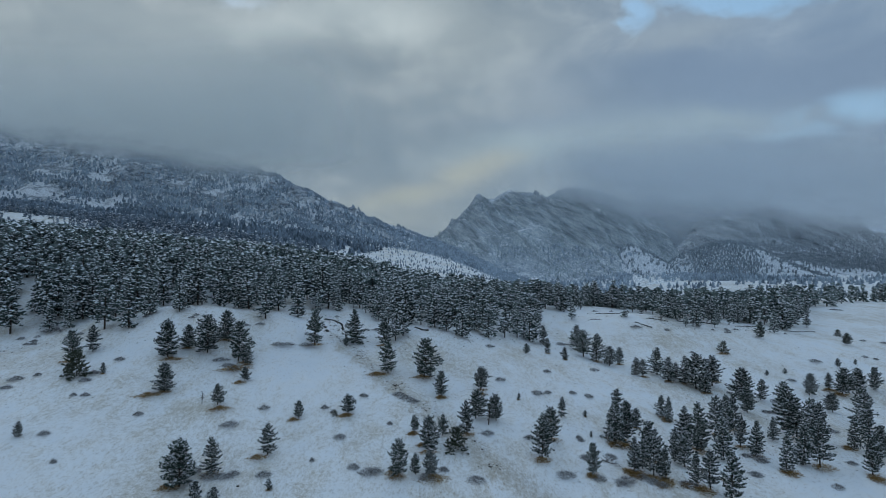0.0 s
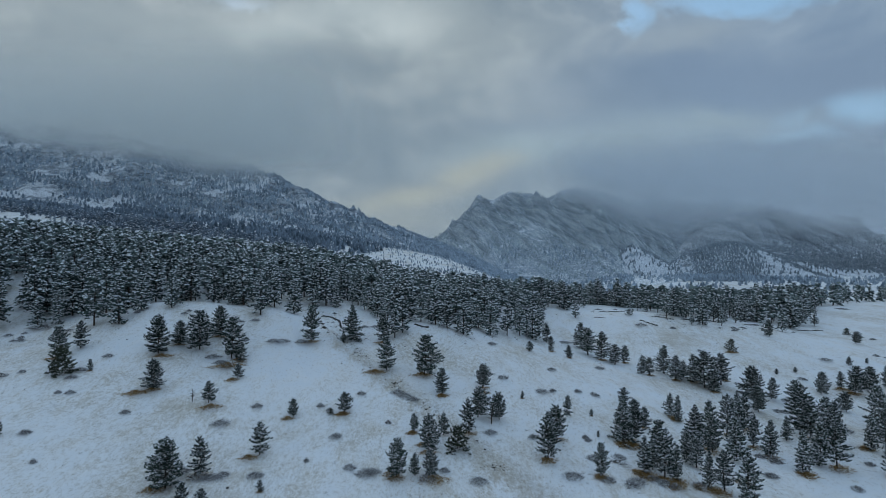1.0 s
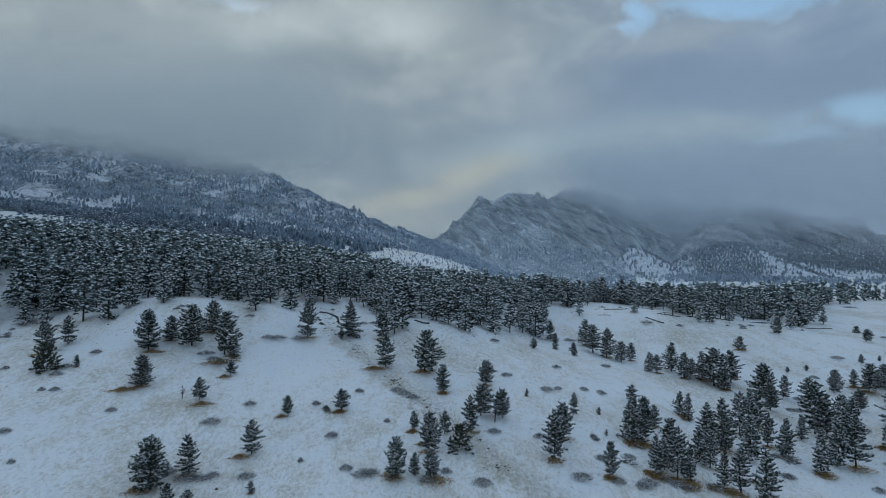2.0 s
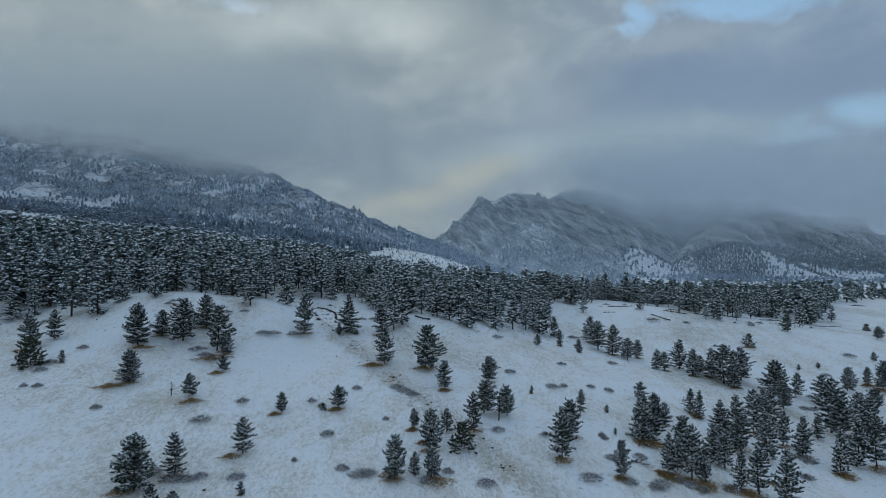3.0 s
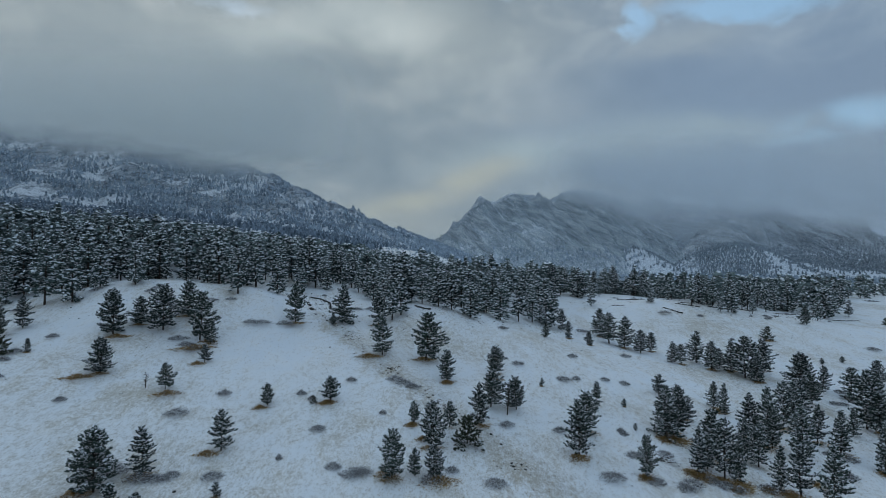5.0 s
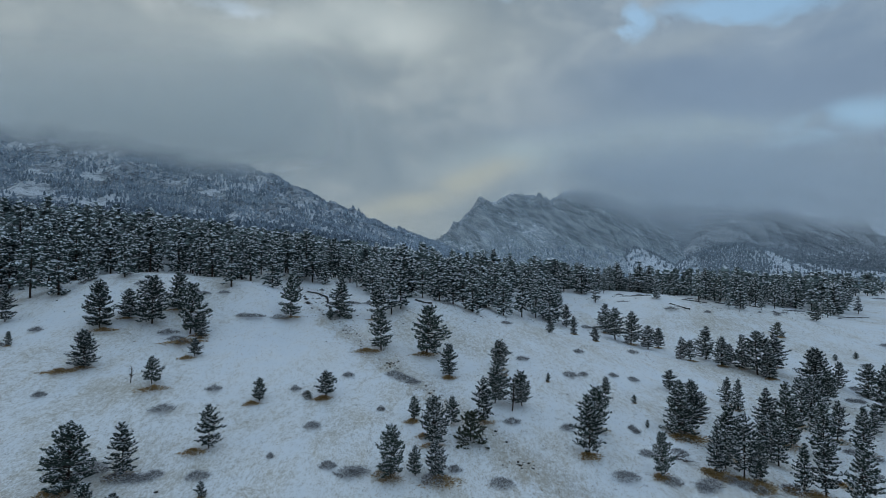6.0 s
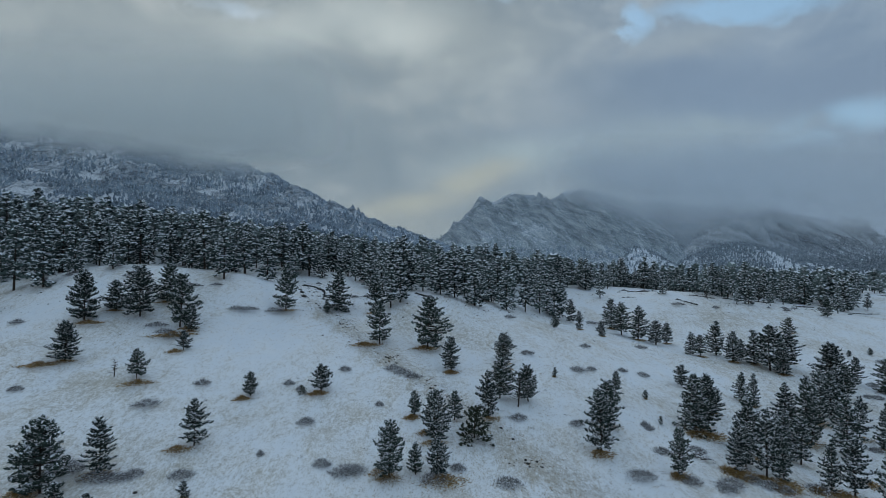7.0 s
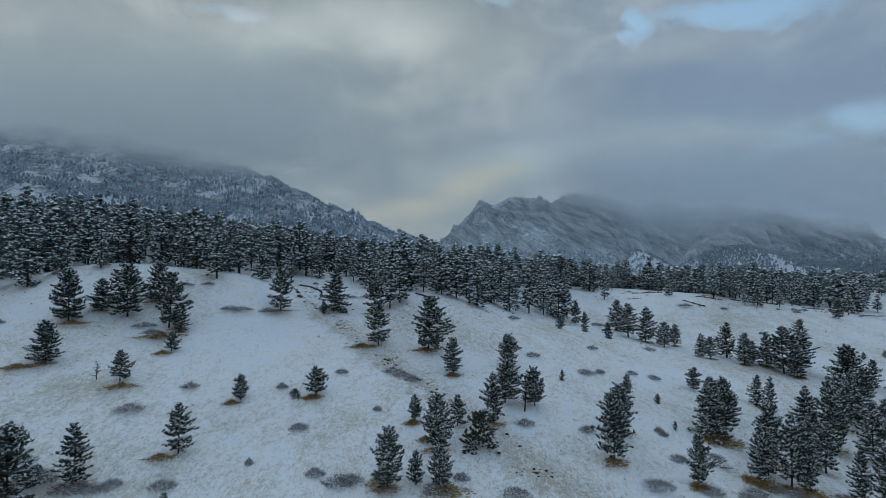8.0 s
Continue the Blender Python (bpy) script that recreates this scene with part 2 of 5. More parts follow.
def mist_mat(name, alpha_of, tint, share=1.0):
    """Cloud that scatters the sky's light; alpha_of builds its thickness from place."""
    m, t = material(name)
    pos = node(t, "ShaderNodeTexCoord").outputs["Object"]
    sep = node(t, "ShaderNodeSeparateXYZ", i0=pos)
    a = calc(t, "MAXIMUM", calc(t, "MULTIPLY", alpha_of(t, pos, *sep.outputs), share), 0.004)
    # single droplets: thin and thick spots far below what the eye can part
    grain = node(t, "ShaderNodeTexWhiteNoise", Vector=node(t, "ShaderNodeMapping", Vector=pos, Scale=(37.0, 37.0, 37.0)).outputs[0]).outputs["Value"]
    room = calc(t, "MULTIPLY", calc(t, "MINIMUM", a, calc(t, "SUBTRACT", 1.0, a)), 1.9)
    a = calc(t, "MULTIPLY_ADD", calc(t, "SUBTRACT", grain, 0.5), room, a)
    body = node(t, "ShaderNodeMixShader", i0=0.5)
    t.links.new(node(t, "ShaderNodeBsdfDiffuse", Color=tint).outputs[0], body.inputs[1])
    t.links.new(node(t, "ShaderNodeBsdfTranslucent", Color=tint).outputs[0], body.inputs[2])
    mix = node(t, "ShaderNodeMixShader", i0=a)
    t.links.new(node(t, "ShaderNodeBsdfTransparent").outputs[0], mix.inputs[1])
    t.links.new(body.outputs[0], mix.inputs[2])
    t.links.new(mix.outputs[0], node(t, "ShaderNodeOutputMaterial").inputs[0])
    return m


SNOWFIELD, SNOW, BARK, TWIG, GRASS, ROCK = snowfield(), plain_snow(), bark_mat(), twig_mat(), grass_mat(), rock_mat("dark_rock")
BARE_ROCK = rock_mat("bare_rock", 0.10, 0.55)
NEEDLE = needle_mat("pine_needles", (0.027, 0.042, 0.038), (0.064, 0.092, 0.075))
WOOD_NEEDLE = needle_mat("forest_needles", (0.028, 0.048, 0.047), (0.22, 0.275, 0.265), 0.16)
EDGE_NEEDLE = needle_mat("frosted_pine_needles", (0.018, 0.034, 0.032), (0.105, 0.145, 0.132))
JUNIPER = needle_mat("juniper_scales", (0.030, 0.042, 0.026), (0.070, 0.080, 0.050))
# frosted far trees; distance haze is put into the colour too, pale and blue
FAR_NEEDLE = needle_mat("frost_and_haze_needles", (0.11, 0.15, 0.195), (0.40, 0.475, 0.56), 0.05)
# darker mix for the shelf, its blue-grey again haze painted into the needles
SHELF_NEEDLE = needle_mat("haze_blue_needles", (0.055, 0.082, 0.112), (0.25, 0.31, 0.38), 0.05)
# ridge trees: frost, plus haze over the ridge painted in as paleness
RIDGE_NEEDLE = needle_mat("grey_green_frost_haze_needles", (0.17, 0.21, 0.21), (0.46, 0.52, 0.52), 0.03)
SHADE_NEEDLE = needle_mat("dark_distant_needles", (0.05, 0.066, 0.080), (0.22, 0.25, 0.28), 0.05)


# ---------------------------------------------------------------- relief
def smooth(t):
    t = np.clip(t, 0.0, 1.0)
    return t * t * (3 - 2 * t)


def lattice(ix, iy, seed):
    h = (ix.astype(np.int64) * 374761393 + iy.astype(np.int64) * 668265263 + seed * 974711) & 0x7FFFFFFF
    h = ((h ^ (h >> 13)) * 1274126177) & 0x7FFFFFFF
    return ((h ^ (h >> 16)) & 0xFFFF) / 65535.0


def value_noise(x, y, seed=0):
    """Smooth noise of unit grain, 0 to 1."""
    ix, iy = np.floor(x), np.floor(y)
    u, v = smooth(x - ix), smooth(y - iy)
    a, b = lattice(ix, iy, seed), lattice(ix + 1, iy, seed)
    c, d = lattice(ix, iy + 1, seed), lattice(ix + 1, iy + 1, seed)
    return (a * (1 - u) + b * u) * (1 - v) + (c * (1 - u) + d * u) * v


def fractal(x, y, octaves=4, seed=0, gain=0.5):
    s, k, total = 0.0, 1.0, 0.0
    for i in range(octaves):
        s = s + k * value_noise(x * 2**i + 17.3 * i, y * 2**i - 9.1 * i, seed + i)
        total += k
        k *= gain
    return s / total - 0.5


SLOPE = (10.6, -7.2, 8.5, -1.0, 2.2, -2.2, 0.1, 0.7)
KNOLLS = (
    ((-1.0, -1.7, 0.2, 0.4), 105, (-55, -20, 15, 50)),
    ((3.4, 2.8, 2.2, 1.2, -1.4, -1.4), 140, (-90, -55, -20, 15, 50, 85)),
    ((3.2, 0.8, 0.6, 3.6, 0.3, 0.0, -3.2), 175, (-90, -55, -20, 15, 50, 85, 120)),
    ((0.6, -0.1, 0.2, 2.7, -2.3, -0.7, 0.4), 210, (-90, -55, -20, 15, 50, 85, 120)),
    ((0.0, 0.0, 0.3, 0.5, -1.4, 2.5, 3.9), 245, (-90, -55, -20, 15, 50, 85, 120)),
)
BROWS = ((-76, 171, 13, 7.6), (-50, 174, 13, 8.2), (-8, 182, 13, 5.8), (75, 250, 18, 5.9))


def meadow(x, y):
    """The near hillside: a tilted slope with gentle knolls and brows."""
    X, Y = 1.9 * np.tanh(x / 190), 1.5 * np.tanh((y - 180) / 150)
    c = SLOPE
    z = c[0] + c[1] * X + c[2] * Y + c[3] * X * X + c[4] * X * Y + c[5] * Y * Y + c[6] * X * X * Y + c[7] * X * Y * Y
    for heights, ky, xs in KNOLLS:
        for h, kx in zip(heights, xs):
            z = z + h * np.exp(-((x - kx) ** 2 + (y - ky) ** 2) / (2 * 24 * 24))
    for kx, ky, r, h in BROWS:
        z = z + h * np.exp(-((x - kx) ** 2 + (y - ky) ** 2) / (2 * r * r))
    return z


def bench(x, y):
    """The wooded shelf, the draw and the plain behind the meadow."""
    xp, xn = np.maximum(x, 0), np.minimum(x, 0)
    z = 24 - 0.09 * np.maximum(xn, -700) - 25 * (1 - np.exp(-xp / 300))
    z = z + 20 * smooth((y - 450) / 170) * smooth(-xn / 350)
    z = z + 14 * smooth((y - 650) / 300) * (1 - smooth((x + 60) / 160))
    z = z - 34 * np.exp(-(((x - 200) / 120) ** 2)) * smooth((y - 430) / 220)
    return z - 0.022 * np.clip(y - 600, 0, 1500) * smooth(x / 150)


EDGE = ((-400, 165), (-120, 162), (-50, 168), (0, 180), (25, 208), (45, 238), (70, 254), (100, 246), (150, 265), (214, 335), (400, 450))


def terrain(x, y):
    """Height of the ground: meadow below the wood's edge, wooded shelf behind it."""
    x, y = np.asarray(x, float), np.asarray(y, float)
    xs, ys = zip(*EDGE)
    w = smooth((y - np.interp(x, xs, ys) + 12) / 52)
    w = np.maximum(w, smooth((-x - 95) / 70) * smooth((y - 120) / 90))
    w = np.maximum(w, smooth((x - 200) / 150))
    z = meadow(x, y) * (1 - w) + bench(x, y) * w
    z = z - 6.5 * np.exp(-(((x - 70) / 100) ** 2)) * smooth((y - np.interp(x, xs, ys) - 25) / 55) * (1 - smooth((y - 400) / 150))
    return z + 1.1 * fractal(x / 26, y / 26, 4, 3) + 0.25 * fractal(x / 4, y / 4, 2, 9)


def height_mesh(name, xs, ys, z):
    """A sheet of quads over the grid xs by ys."""
    nx, ny = len(xs), len(ys)
    X, Y = np.meshgrid(xs, ys)
    co = np.stack([X, Y, z], -1).reshape(-1, 3)
    i = np.arange(nx * ny).reshape(ny, nx)
    quads = np.stack([i[:-1, :-1], i[:-1, 1:], i[1:, 1:], i[1:, :-1]], -1).reshape(-1, 4)
    return raw_mesh(name, co, quads)


def raw_mesh(name, co, faces, index=None, shade=True):
    """A mesh from arrays: points, faces of one size, and the faces' material slots."""
    me = bpy.data.meshes.new(name)
    k = faces.shape[1]
    me.vertices.add(len(co))
    me.vertices.foreach_set("co", np.ascontiguousarray(co, np.float32).ravel())
    me.loops.add(faces.size)
    me.loops.foreach_set("vertex_index", np.ascontiguousarray(faces, np.int32).ravel())
    me.polygons.add(len(faces))
    me.polygons.foreach_set("loop_start", np.arange(0, faces.size, k, dtype=np.int32))
    if index is not None:
        me.polygons.foreach_set("material_index", np.ascontiguousarray(index, np.int32))
    me.polygons.foreach_set("use_smooth", np.full(len(faces), shade))
    me.update(calc_edges=True)
    return me


def spread(lo, hi, a, b, fine, grow):
    """Grid lines: fine steps from a to b, growing steps out to lo and hi."""
    mid = list(np.arange(a, b + 0.1, fine))
    step, v, left = fine, a, []
    while v > lo:
        step *= grow
        v -= step
        left.append(v)
    step, v, right = fine, mid[-1], []
    while v < hi:
        step *= grow
        v += step
        right.append(v)
    return np.array(left[::-1] + mid + right)


gx, gy = spread(-4200, 4200, -130, 200, 1.9, 1.045), spread(-900, 4700, 85, 300, 1.9, 1.04)
GX, GY = np.meshgrid(gx, gy)
ground = new("ground", height_mesh("ground", gx, gy, terrain(GX, GY)))
ground.data.materials.append(SNOWFIELD)
tagged(ground, "rolling hillside under thin snow with grass stubble showing", "ground", kind="structure")


def ground_z(x, y):
    return float(terrain(x, y))


# ---------------------------------------------------------------- mountains
def ridge_line(x, *knots):
    xs, zs = zip(*knots)
    return np.interp(x, xs, zs)


def slab_relief(x, y, size, tilt, seed):
    """Leaning rock ribs: steep on one side, long on the other."""
    p = -(x + tilt * y) / size + 0.7 * fractal(x / (size * 4), y / (size * 3), 3, seed)
    saw = p - np.floor(p)
    return np.where(saw < 0.75, saw / 0.75, (1 - saw) / 0.25) - 0.5


# rock knolls and snowy openings on the wooded mountainside: x, y, radius
KNOBS = ((-865, 1253, 42), (-798, 1239, 36), (-690, 1219, 40), (-602, 1143, 34), (-925, 1225, 40), (-737, 1271, 30), (-372, 1257, 34), (-293, 1079, 30), (-254, 1193, 32), (-197, 1299, 28), (-149, 1149, 26), (-726, 1199, 36), (-299, 1231, 30), (-225, 1215, 26))
OPENINGS = ((-508, 1131, 26), (-638, 1119, 30), (-742, 1119, 30), (-424, 1121, 24), (-101, 1113, 26), (-71, 1065, 26), (-414, 977, 30), (-330, 985, 30), (-560, 960, 34), (-680, 990, 40))


def near_any(x, y, spots):
    """1 on the spots, fading to 0 at about twice their radius."""
    hit = 0.0
    for cx, cy, r in spots:
        hit = np.maximum(hit, np.exp(-(((x - cx) / r) ** 2 + ((y - cy) / (1.3 * r)) ** 2)))
    return hit


def west_mountain(x, y):
    top = ridge_line(x, (-1900, 420), (-904, 330), (-560, 275), (-409, 226), (-300, 176), (-220, 137), (-130, 100), (-59, 74), (40, 40), (130, 0), (240, -30))
    foot = bench(x, y) - 3
    s = smooth((y - 900) / 520) * 0.6 + 0.4 * np.clip((y - 900) / 500, 0, 1)
    s = np.where(y > 1420, 1 - 0.8 * np.clip((y - 1420) / 700, 0, 1), s)
    z = foot + (top - foot) * s
    rough = smooth((y - 880) / 120) * smooth((z - 30) / 60)
    knob = near_any(x, y, KNOBS)
    z = z + rough * knob * (9 + 30 * crags(x + 0.4 * y, y, 46, 25))
    return z + rough * (34 * fractal(x / 170, y / 170, 6, 21, 0.55) + 9 * slab_relief(x, y, 75, 0.5, 40))


def crags(x, y, size, seed):
    """Sharp-crested broken rock."""
    return 0.5 - 2.2 * np.abs(fractal(x / size, y / size, 5, seed, 0.6))


def flatirons(x, y):
    top = ridge_line(x, (-260, -40), (-120, 30), (-35, 72), (20, 118), (60, 160), (84, 184), (98, 204), (107, 222), (116, 225), (132, 212), (150, 205), (165, 208), (185, 224), (215, 232), (245, 228), (285, 226), (310, 214), (335, 212), (365, 230), (410, 246), (500, 240), (530, 222), (570, 210), (624, 172), (665, 132), (705, 66), (760, 0), (860, -40))
    top = top + 20 * (0.12 - np.abs(fractal(x / 24, 0 * x, 4, 66, 0.6)))
    start = 1230 + 330 * smooth((x - 330) / 330)
    s = np.clip((y - start) / (1900 - start), 0, 1)
    s = np.where(y > 1900, 1 - np.clip((y - 1900) / 500, 0, 1), s)
    z = -26 + (top + 26) * s
    rough = smooth((z - 10) / 80) * (1 - 0.85 * smooth((y - 1770) / 110))
    lean = x + 0.24 * y
    ribs = slab_relief(x, y, 54, 0.24, 61) * (0.2 + 1.6 * smooth(0.5 + 3 * fractal(lean / 90, y / 150, 3, 63)))
    return z + rough * (30 * crags(lean, 0.6 * y, 85, 55) + 34 * ribs + 10 * fractal(x / 22, y / 22, 3, 59))


def north_ridge(x, y):
    top = ridge_line(x, (700, -34), (930, 0), (1030, 60), (1100, 140), (1145, 235), (1172, 268), (1230, 258), (1330, 240), (1465, 205), (1656, 168), (1865, 100), (2300, 40), (2900, 0))
    front = 0.3 * np.clip((y - 1750) / 450, 0, 1) + 0.7 * np.clip((y - 2200) / 300, 0, 1)
    s = np.where(y > 2500, 1 - np.clip((y - 2500) / 600, 0, 1), front)
    z = -34 + (top + 34) * s
    fins = slab_relief(x, y, 62, 0.08, 81) * smooth((z - 60) / 50) * (0.35 + 1.3 * smooth(0.5 + 3 * fractal(x / 110, y / 200, 3, 84)))
    return z + smooth((z - 10) / 60) * (16 * crags(x + 0.1 * y, 0.5 * y, 60, 75) + 84 * fins * (1 - 0.75 * smooth((y - 2400) / 90)) + 12 * fractal(x / 26, y / 26, 3, 79))


def foothills(x, y):
    z = -40 + 102 * np.exp(-(((x - 705) / 150) ** 2 + ((y - 1460) / 210) ** 2))
    z = np.maximum(z, -40 + 90 * np.exp(-(((x - 462) / 120) ** 2 + ((y - 1500) / 200) ** 2)))
    z = np.maximum(z, -40 + 70 * np.exp(-(((x - 900) / 260) ** 2 + ((y - 1650) / 240) ** 2)))
    return z + 16 * fractal(x / 110, y / 110, 5, 91) * smooth((z + 40) / 30)


def back_ridge(x, y):
    top = ridge_line(x, (560, -40), (760, 180), (900, 260), (1100, 300), (1400, 260), (1900, 120), (2500, 60))
    z = -40 + (top + 40) * np.clip((y - 2450) / 600, 0, 1)
    return z + smooth((z - 10) / 80) * (60 * crags(x + 0.3 * y, 0.6 * y, 170, 95) + 20 * fractal(x / 40, y / 40, 3, 97))


def mountain(name, relief, xs, ys, mat, label):
    X, Y = np.meshgrid(xs, ys)
    ob = new(name, height_mesh(name, xs, ys, relief(X, Y)))
    ob.data.materials.append(mat)
    return tagged(ob, label, "mountain", kind="structure")


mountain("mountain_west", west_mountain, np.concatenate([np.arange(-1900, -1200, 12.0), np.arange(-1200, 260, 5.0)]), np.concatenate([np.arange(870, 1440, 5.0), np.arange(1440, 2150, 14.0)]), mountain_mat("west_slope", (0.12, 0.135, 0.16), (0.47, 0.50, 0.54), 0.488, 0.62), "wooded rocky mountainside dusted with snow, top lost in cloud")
# flatirons rock and scrub are set lighter to carry haze in their colour
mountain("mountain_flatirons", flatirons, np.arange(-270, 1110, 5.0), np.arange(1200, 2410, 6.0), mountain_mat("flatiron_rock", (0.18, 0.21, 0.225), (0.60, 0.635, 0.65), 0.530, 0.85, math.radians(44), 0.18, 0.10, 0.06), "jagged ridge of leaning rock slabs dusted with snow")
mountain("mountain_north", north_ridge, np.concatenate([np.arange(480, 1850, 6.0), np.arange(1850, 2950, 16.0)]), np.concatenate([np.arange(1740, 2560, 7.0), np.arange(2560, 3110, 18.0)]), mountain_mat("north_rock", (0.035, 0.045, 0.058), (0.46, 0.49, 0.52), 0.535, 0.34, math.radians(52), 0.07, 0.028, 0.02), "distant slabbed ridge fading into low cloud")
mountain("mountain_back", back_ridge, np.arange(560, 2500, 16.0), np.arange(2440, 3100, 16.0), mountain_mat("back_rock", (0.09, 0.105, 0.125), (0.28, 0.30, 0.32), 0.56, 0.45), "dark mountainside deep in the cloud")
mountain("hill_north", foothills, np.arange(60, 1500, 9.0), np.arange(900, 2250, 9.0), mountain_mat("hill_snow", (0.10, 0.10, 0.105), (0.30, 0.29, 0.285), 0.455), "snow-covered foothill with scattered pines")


# ---------------------------------------------------------------- low cloud
def west_cloud(t, pos, x, y, z):
    soft = noise_fac(t, pos, 0.006, 6, 0.55, (1.0, 1.0, 1.8), 0.4)
    # the cloud's underside drops towards the valley
    floor = calc(t, "MULTIPLY_ADD", calc(t, "MAXIMUM", calc(t, "SUBTRACT", -390.0, x), 0.0), 0.19, 184.0)
    h = calc(t, "ADD", calc(t, "SUBTRACT", z, floor), calc(t, "MULTIPLY", calc(t, "SUBTRACT", soft, 0.5), 70.0))
    a = ramp(t, calc(t, "MULTIPLY_ADD", h, 1 / 85.0, 0.40), (0.02, 0.0), (0.30, 0.22), (0.62, 0.9), (0.85, 1.0))
    side = fade(t, x, -340.0, -60.0, 1.0, 0.0)
    up = fade(t, z, 240.0, 455.0, 1.0, 0.0)
    return calc(t, "MULTIPLY", a, calc(t, "MULTIPLY", side, up))


def north_cloud(t, pos, x, y, z):
    soft = noise_fac(t, pos, 0.004, 6, 0.55, (1.0, 1.0, 1.8), 0.4)
    floor = fade(t, x, 220.0, 620.0, 240.0, 168.0)
    floor = calc(t, "SUBTRACT", floor, fade(t, x, 800.0, 1300.0, 0.0, 60.0))
    h = calc(t, "ADD", calc(t, "SUBTRACT", z, floor), calc(t, "MULTIPLY", calc(t, "SUBTRACT", soft, 0.5), 110.0))
    a = ramp(t, calc(t, "MULTIPLY_ADD", h, 1 / 170.0, 0.56), (0.0, 0.03), (0.30, 0.22), (0.56, 0.68), (0.88, 1.0))
    side = fade(t, x, 160.0, 480.0, 0.0, 1.0)
    up = fade(t, z, 225.0, 440.0, 1.0, 0.0)
    return calc(t, "MULTIPLY", a, calc(t, "MULTIPLY", side, up))


def far_haze(t, pos, x, y, z):
    soft = noise_fac(t, pos, 0.003, 3, 0.5)
    side = fade(t, x, -200.0, 150.0, 0.12, 0.21)
    side = calc(t, "SUBTRACT", side, fade(t, x, 420.0, 700.0, 0.0, 0.09))
    top = fade(t, z, 180.0, 420.0, 1.0, 0.0)
    return calc(t, "MULTIPLY", calc(t, "MULTIPLY_ADD", soft, 0.6, 0.7), calc(t, "MULTIPLY", side, top))


def cloud_sheet(name, x0, x1, y0, y1, z0, z1, bow, mat, label):
    """An upright bowed bank of mist from (x0, y0) to (x1, y1)."""
    n, k = 40, 12
    u, v = np.meshgrid(np.linspace(0, 1, n), np.linspace(0, 1, k))
    co = np.stack([x0 + (x1 - x0) * u, y0 + (y1 - y0) * u + bow * np.sin(np.pi * u) + 60 * (v - 0.5), z0 + (z1 - z0) * v], -1).reshape(-1, 3)
    i = np.arange(n * k).reshape(k, n)
    ob = new(name, raw_mesh(name, co, np.stack([i[:-1, :-1], i[:-1, 1:], i[1:, 1:], i[1:, :-1]], -1).reshape(-1, 4)))
    ob.data.materials.append(mat)
    return tagged(ob, label, "cloud", kind="structure")


MIST, GREY_MIST = rgb(0.82, 0.895, 0.955), rgb(0.92, 0.93, 0.89)
WEST_CLOUD, NORTH_CLOUD = mist_mat("west_cloud", west_cloud, GREY_MIST, 0.84), mist_mat("north_cloud", north_cloud, rgb(0.84, 0.885, 0.925), 0.80)
for k in range(2):
    cloud_sheet("backdrop_cloud_west", -2400, 2400, 880 + 40 * k, 1120 + 40 * k, -120, 900, 0, WEST_CLOUD, "low grey cloud lying on the mountainside")
    cloud_sheet("backdrop_cloud_north", -2600, 3200, 1640 + 40 * k, 1640 + 40 * k, -120, 1300, 0, NORTH_CLOUD, "low grey cloud hiding the ridge tops")
cloud_sheet("backdrop_haze", -2200, 2200, 820, 1060, -120, 900, 0, mist_mat("far_haze", far_haze, rgb(0.66, 0.82, 0.98)), "thin haze before the mountains")


# ---------------------------------------------------------------- trees
UP = np.array([0.0, 0.0, 1.0])


def unit(v):
    return v / np.maximum(np.linalg.norm(v, axis=-1, keepdims=True), 1e-9)


def tube(points, radii, sides):
    """A tapered tube along points, as triangles."""
    points = np.asarray(points, float)
    ang = np.arange(sides) * 2 * np.pi / sides
    d = unit(points[-1] - points[0])
    a = unit(np.cross(d, (0.31, 0.95, 0.05)))
    b = np.cross(d, a)
    ring = np.cos(ang)[:, None] * a + np.sin(ang)[:, None] * b
    co = (points[:, None, :] + ring[None] * np.asarray(radii)[:, None, None]).reshape(-1, 3)
    tri = []
    for k in range(len(points) - 1):
        for j in range(sides):
            p, q = k * sides + j, k * sides + (j + 1) % sides
            tri += [(p, q, q + sides), (p, q + sides, p + sides)]
    return co, np.array(tri)


def gather(pieces):
    """Joins pieces of (points, triangles) into one."""
    cos, tris, at = [], [], 0
    for co, tri in pieces:
        cos.append(co)
        tris.append(tri + at)
        at += len(co)
    if not cos:
        return np.zeros((0, 3)), np.zeros((0, 3), int)
    return np.concatenate(cos), np.concatenate(tris)


def sprays(rng, centres, axes, length, width, count, loose=1.0):
    """Tufts of long needles: count narrow blades out of each centre, about its axis."""
    n = len(centres)
    d = unit(axes[:, None, :] * 0.55 + rng.normal(size=(n, count, 3)) * 0.62 * loose + UP * 0.12)
    side = unit(np.cross(d, rng.normal(size=(n, count, 3))))
    ln = length[:, None, None] * rng.uniform(0.65, 1.15, (n, count, 1))
    wd = width[:, None, None] * rng.uniform(0.7, 1.2, (n, count, 1))
    c = centres[:, None, :] + rng.normal(size=(n, count, 3)) * length[:, None, None] * 0.16
    co = np.stack([c + side * wd - d * ln * 0.12, c - side * wd - d * ln * 0.12, c + d * ln], 2).reshape(-1, 3)
    return co, np.arange(len(co)).reshape(-1, 3)


